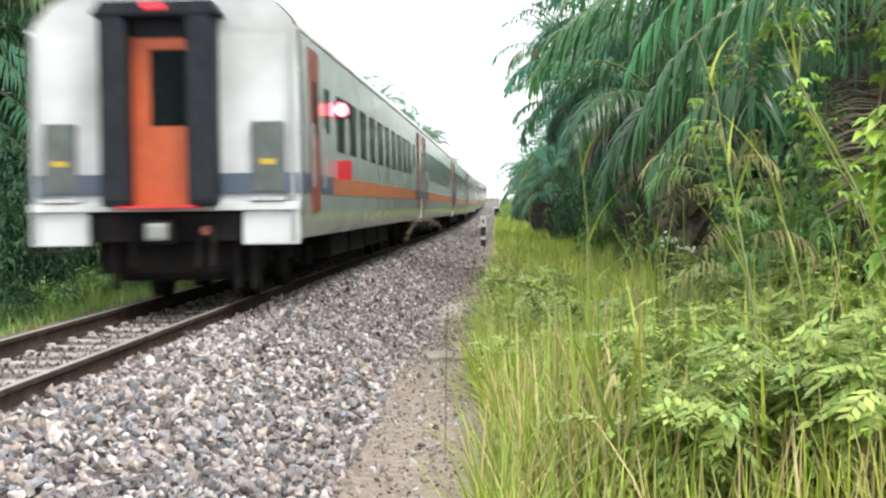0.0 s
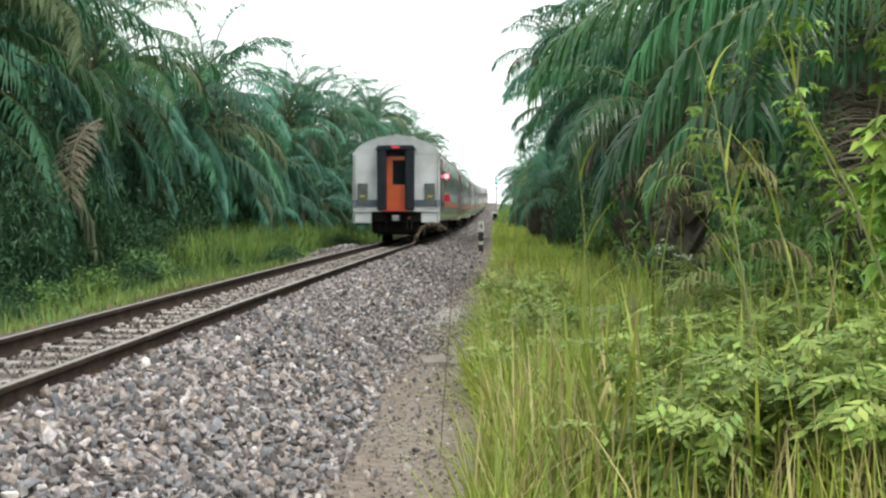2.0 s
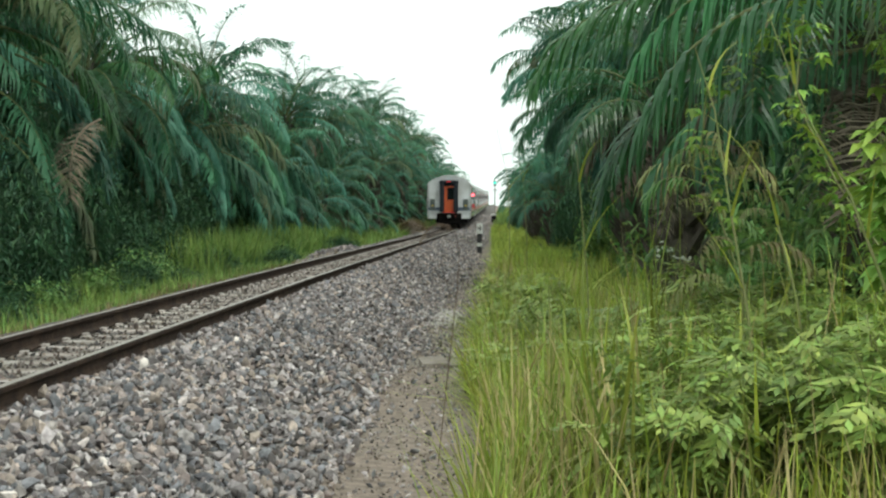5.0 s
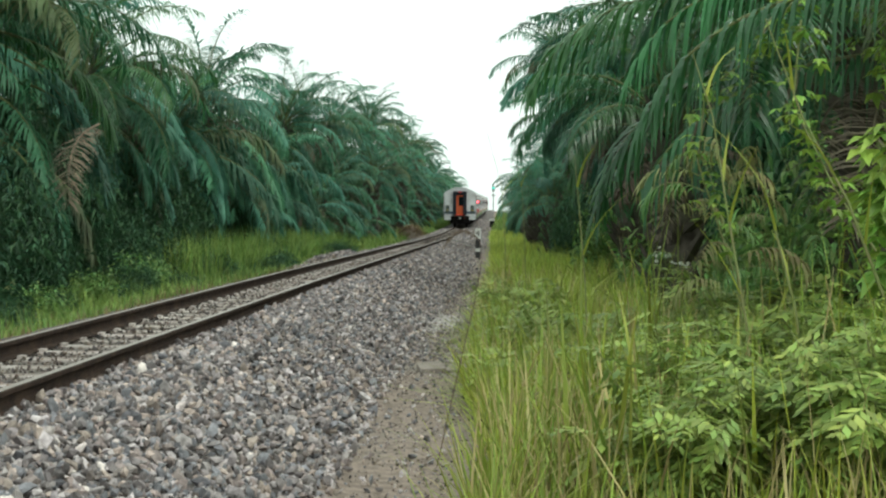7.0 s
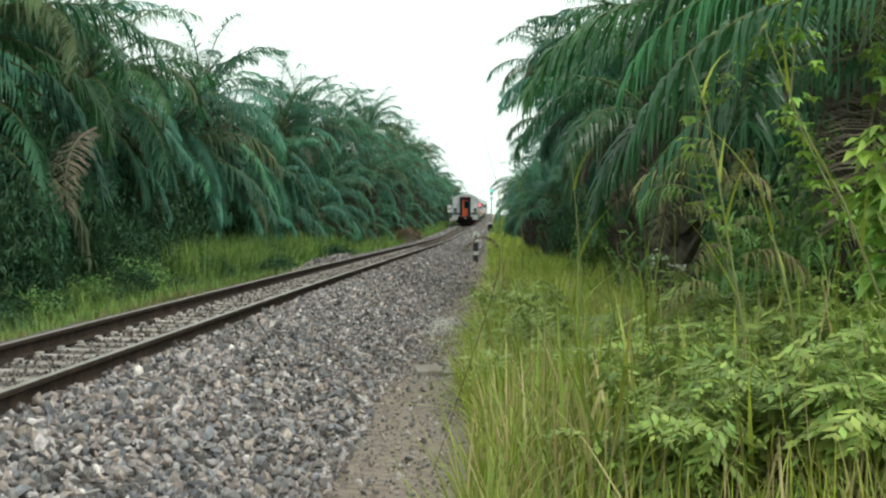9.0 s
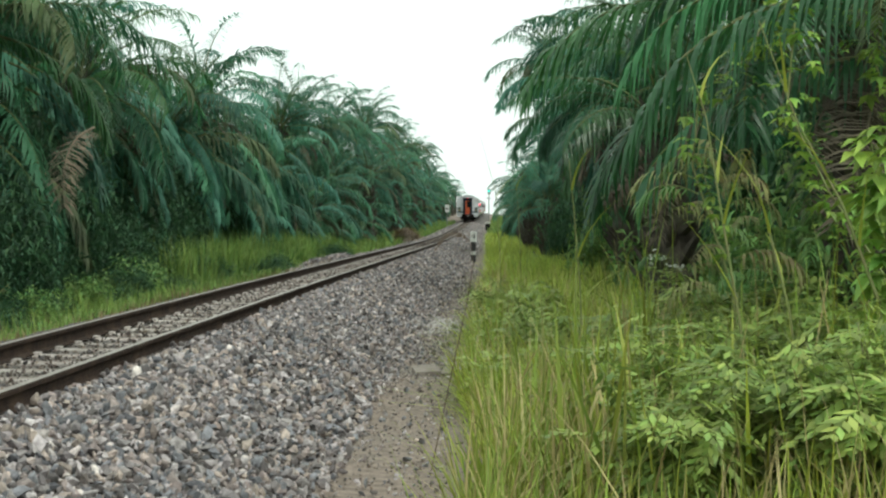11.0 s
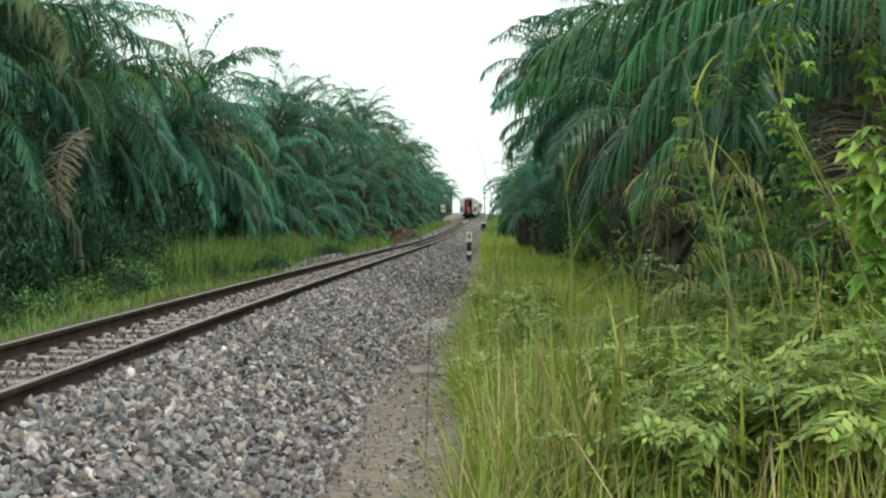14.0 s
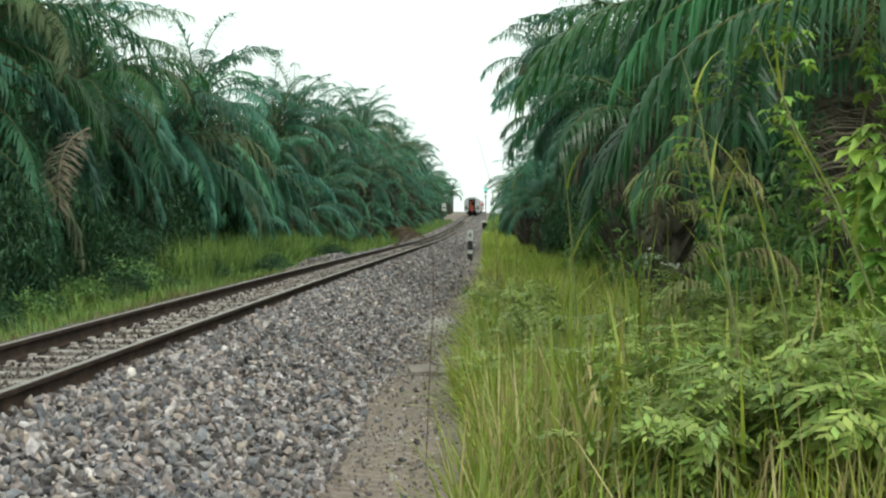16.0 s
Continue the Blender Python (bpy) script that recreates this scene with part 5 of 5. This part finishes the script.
    box(bm, -0.11, 0.13, min(y + s*0.43, y + s*0.52), max(y + s*0.43, y + s*0.52), 0.74, 0.93, 0.04)
    part("coupler_knuckle", bm, M_mast, parent, "worn steel coupler knuckle")
    bm = bmesh.new()
    cyl(bm, (0.44, y + s*0.04, 0.84), (0.44, y + s*0.10, 0.84), 0.055, seg=10)
    part("brake_cock", bm, M_reddoor, parent, "dull red brake cock")
    bm = bmesh.new()
    box(bm, -1.42, -0.94, min(y, y + s*0.10), max(y, y + s*0.10), 0.60, 0.63, 0.006)
    part("shunter_step", bm, M_under, parent)
    for hx in (-0.34, 0.36, 0.52):
        bm = bmesh.new()
        cyl(bm, (hx, y + s*0.05, 0.9), (hx, y + s*0.12, 0.45), 0.03, seg=8)
        part("hose", bm, M_under, parent)


def coach(rear):
    o = thing("passenger_coach", "white and grey passenger coach with " + ("orange stripe and orange end door" if rear else "an orange side stripe"), "railway coach", "coaches of the train")
    n = len(SECTION) - 1
    y0, y1 = 0.12, LENGTH + 0.12
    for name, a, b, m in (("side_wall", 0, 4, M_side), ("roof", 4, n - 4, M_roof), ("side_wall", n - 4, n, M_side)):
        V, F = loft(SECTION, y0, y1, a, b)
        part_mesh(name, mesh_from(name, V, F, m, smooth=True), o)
    bm = bmesh.new()
    box(bm, -1.30, 1.30, y0 + 0.1, y1 - 0.1, 0.80, 0.95)
    part("floor_pan", bm, M_under, o)
    # Dark boxes added to close the underside, standing in for its black shade.
    for yy in (5.0, 7.4, 9.8, 12.2):
        bm = bmesh.new()
        box(bm, -1.15, 1.15, yy, yy + 2.1, 0.36, 0.82, 0.04)
        part("equipment_box", bm, M_under, o)
    for s in (-1, 1):
        x = s*1.492
        for k in range(10):
            ya = 3.2 + 1.42*k
            window_unit(o, x - s*0.004, s, ya, ya + 0.76, 1.82, 2.48)
        for ya, w in ((2.05, 0.30), (17.75, 0.30)):
            window_unit(o, x - s*0.004, s, ya, ya + w, 2.0, 2.48)
        for ya in (0.72, 18.95):
            bm = bmesh.new()
            box(bm, min(x - s*0.02, x + s*0.008), max(x - s*0.02, x + s*0.008), ya, ya + 0.72, 1.02, 2.86)
            d = part("side_door", bm, M_reddoor, o, "dark red side door")
            bm = bmesh.new()
            box(bm, min(x, x + s*0.014), max(x, x + s*0.014), ya + 0.2, ya + 0.52, 1.9, 2.5)
            part("door_window", bm, M_glass, d)
            for yh in (ya - 0.10, ya + 0.80):
                bm = bmesh.new()
                cyl(bm, (x + s*0.05, yh, 1.3), (x + s*0.05, yh, 2.0), 0.016, seg=8)
                part("grab_rail", bm, M_chrome, o)
        for ya, yb, m in ((y0, 0.70, M_slate), (1.46, 2.7, M_slate), (2.7, 17.9, M_stripe), (17.9, 18.93, M_slate), (19.69, y1, M_slate)):
            bm = bmesh.new()
            box(bm, min(x - s*0.01, x + s*0.005), max(x - s*0.01, x + s*0.005), ya, yb, 1.23, 1.45)
            part("stripe", bm, m, o, "dull orange stripe" if m is M_stripe else "slate blue stripe")
        bm = bmesh.new()
        box(bm, min(s*1.40, s*1.49), max(s*1.40, s*1.49), y0, y1, 2.97, 3.02, 0.012)
        part("gutter", bm, M_white, o)
    bm = bmesh.new()
    box(bm, -0.07, 0.07, 0.25, 0.45, 3.55, 3.66, 0.02)
    part("roof_cap", bm, M_roof, o)
    for ya in (1.5, 10.0, 18.2):
        bm = bmesh.new()
        box(bm, -0.55, 0.55, ya, ya + 1.3, 3.48, 3.655, 0.03)
        part("roof_vent", bm, M_roof, o)
    bogie(o, 3.2)
    bogie(o, LENGTH - 2.9)
    end_wall(o, y0, -1, rear)
    end_wall(o, y1, 1, False)
    if rear:
        for s in (1,):
            bm = bmesh.new()
            box(bm, 1.485, 1.68, 3.10, 3.125, 1.42, 1.67, 0.005)
            part("marker_board", bm, M_red, o, "square red end-of-train marker board")
            bm = bmesh.new()
            box(bm, 1.47, 1.66, 3.05, 3.22, 2.22, 2.42, 0.02)
            lamp = part("side_lamp", bm, M_under, o)
            bm = bmesh.new()
            cyl(bm, (1.57, 3.05, 2.32), (1.57, 3.00, 2.32), 0.085, seg=16)
            part("lamp_lens", bm, M_redlamp, lamp, "lit red side lamp lens")
    return o


rear_coach = coach(True)
second_coach = coach(False)
COACHES = [rear_coach, second_coach] + [copy_thing(second_coach, Matrix.Identity(4)) for i in range(6)]
locomotive = thing("locomotive", "white diesel locomotive at the head of the train", "locomotive")
bm = bmesh.new()
box(bm, -1.4, 1.4, 0.4, 14, 1.0, 3.5, 0.25)
part("hood", bm, M_white, locomotive)
bm = bmesh.new()
box(bm, -1.42, 1.42, 0.0, 14.4, 0.7, 1.05, 0.05)
part("frame", bm, M_under, locomotive)
bogie(locomotive, 3.0)
bogie(locomotive, 11.4)
COACHES.append(locomotive)


# ---- what moves: the train along the line, the plumed reed in the wind ----
START, SPEED = 14.7, 15.85


def on_track(y, span):
    a, b = float(tz(y)), float(tz(y + span))
    xa, xb = float(tx(y)), float(tx(y + span))
    return pose(xa, y, a, math.degrees(math.atan2(b - a, span)), 0, -math.degrees(math.atan2(xb - xa, span)))


SWAY = ((0.0, -0.09), (0.5, 0.17), (1.0, -0.02), (1.5, 0.07), (2.0, -0.02), (2.5, 0.05), (3.0, -0.01), (3.5, -0.01), (4.2, 0.02), (6.3, 0.04), (6.6, 0.08), (7.0, 0.20),
        (7.5, 0.26), (8.0, 0.34), (8.5, 0.35), (9.2, 0.36), (11.3, 0.15), (11.8, 0.12), (12.2, 0.11), (12.6, 0.12), (13.0, -0.08), (13.5, -0.04), (14.0, -0.08), (14.5, -0.07),
        (15.0, -0.09), (15.5, -0.075), (16.0, -0.06))


def motions():
    times = [0.5*i for i in range(33)]
    for k, c in enumerate(COACHES):
        walk(c, [(t, on_track(START + SPEED*t + PITCH*k, 17.0)) for t in times])
    bx, by_, bz = far_reed.matrix_basis.translation
    walk(far_reed, [(t, pose(bx, by_, bz, 0, a, 0)) for t, a in ((0.0, 7.0), (1.5, 6.0), (3.5, 5.0), (6.5, 0.5), (9.0, 0.0), (12.5, -0.6), (14.5, -0.3), (16.0, 0.0))])
    z = ground_at(SWAY_X, SWAY_Y)
    walk(plume_reed, [(t, pose(SWAY_X, SWAY_Y, z, 0, math.degrees(math.atan2(d, 1.5)), 0)) for t, d in SWAY])


motions()
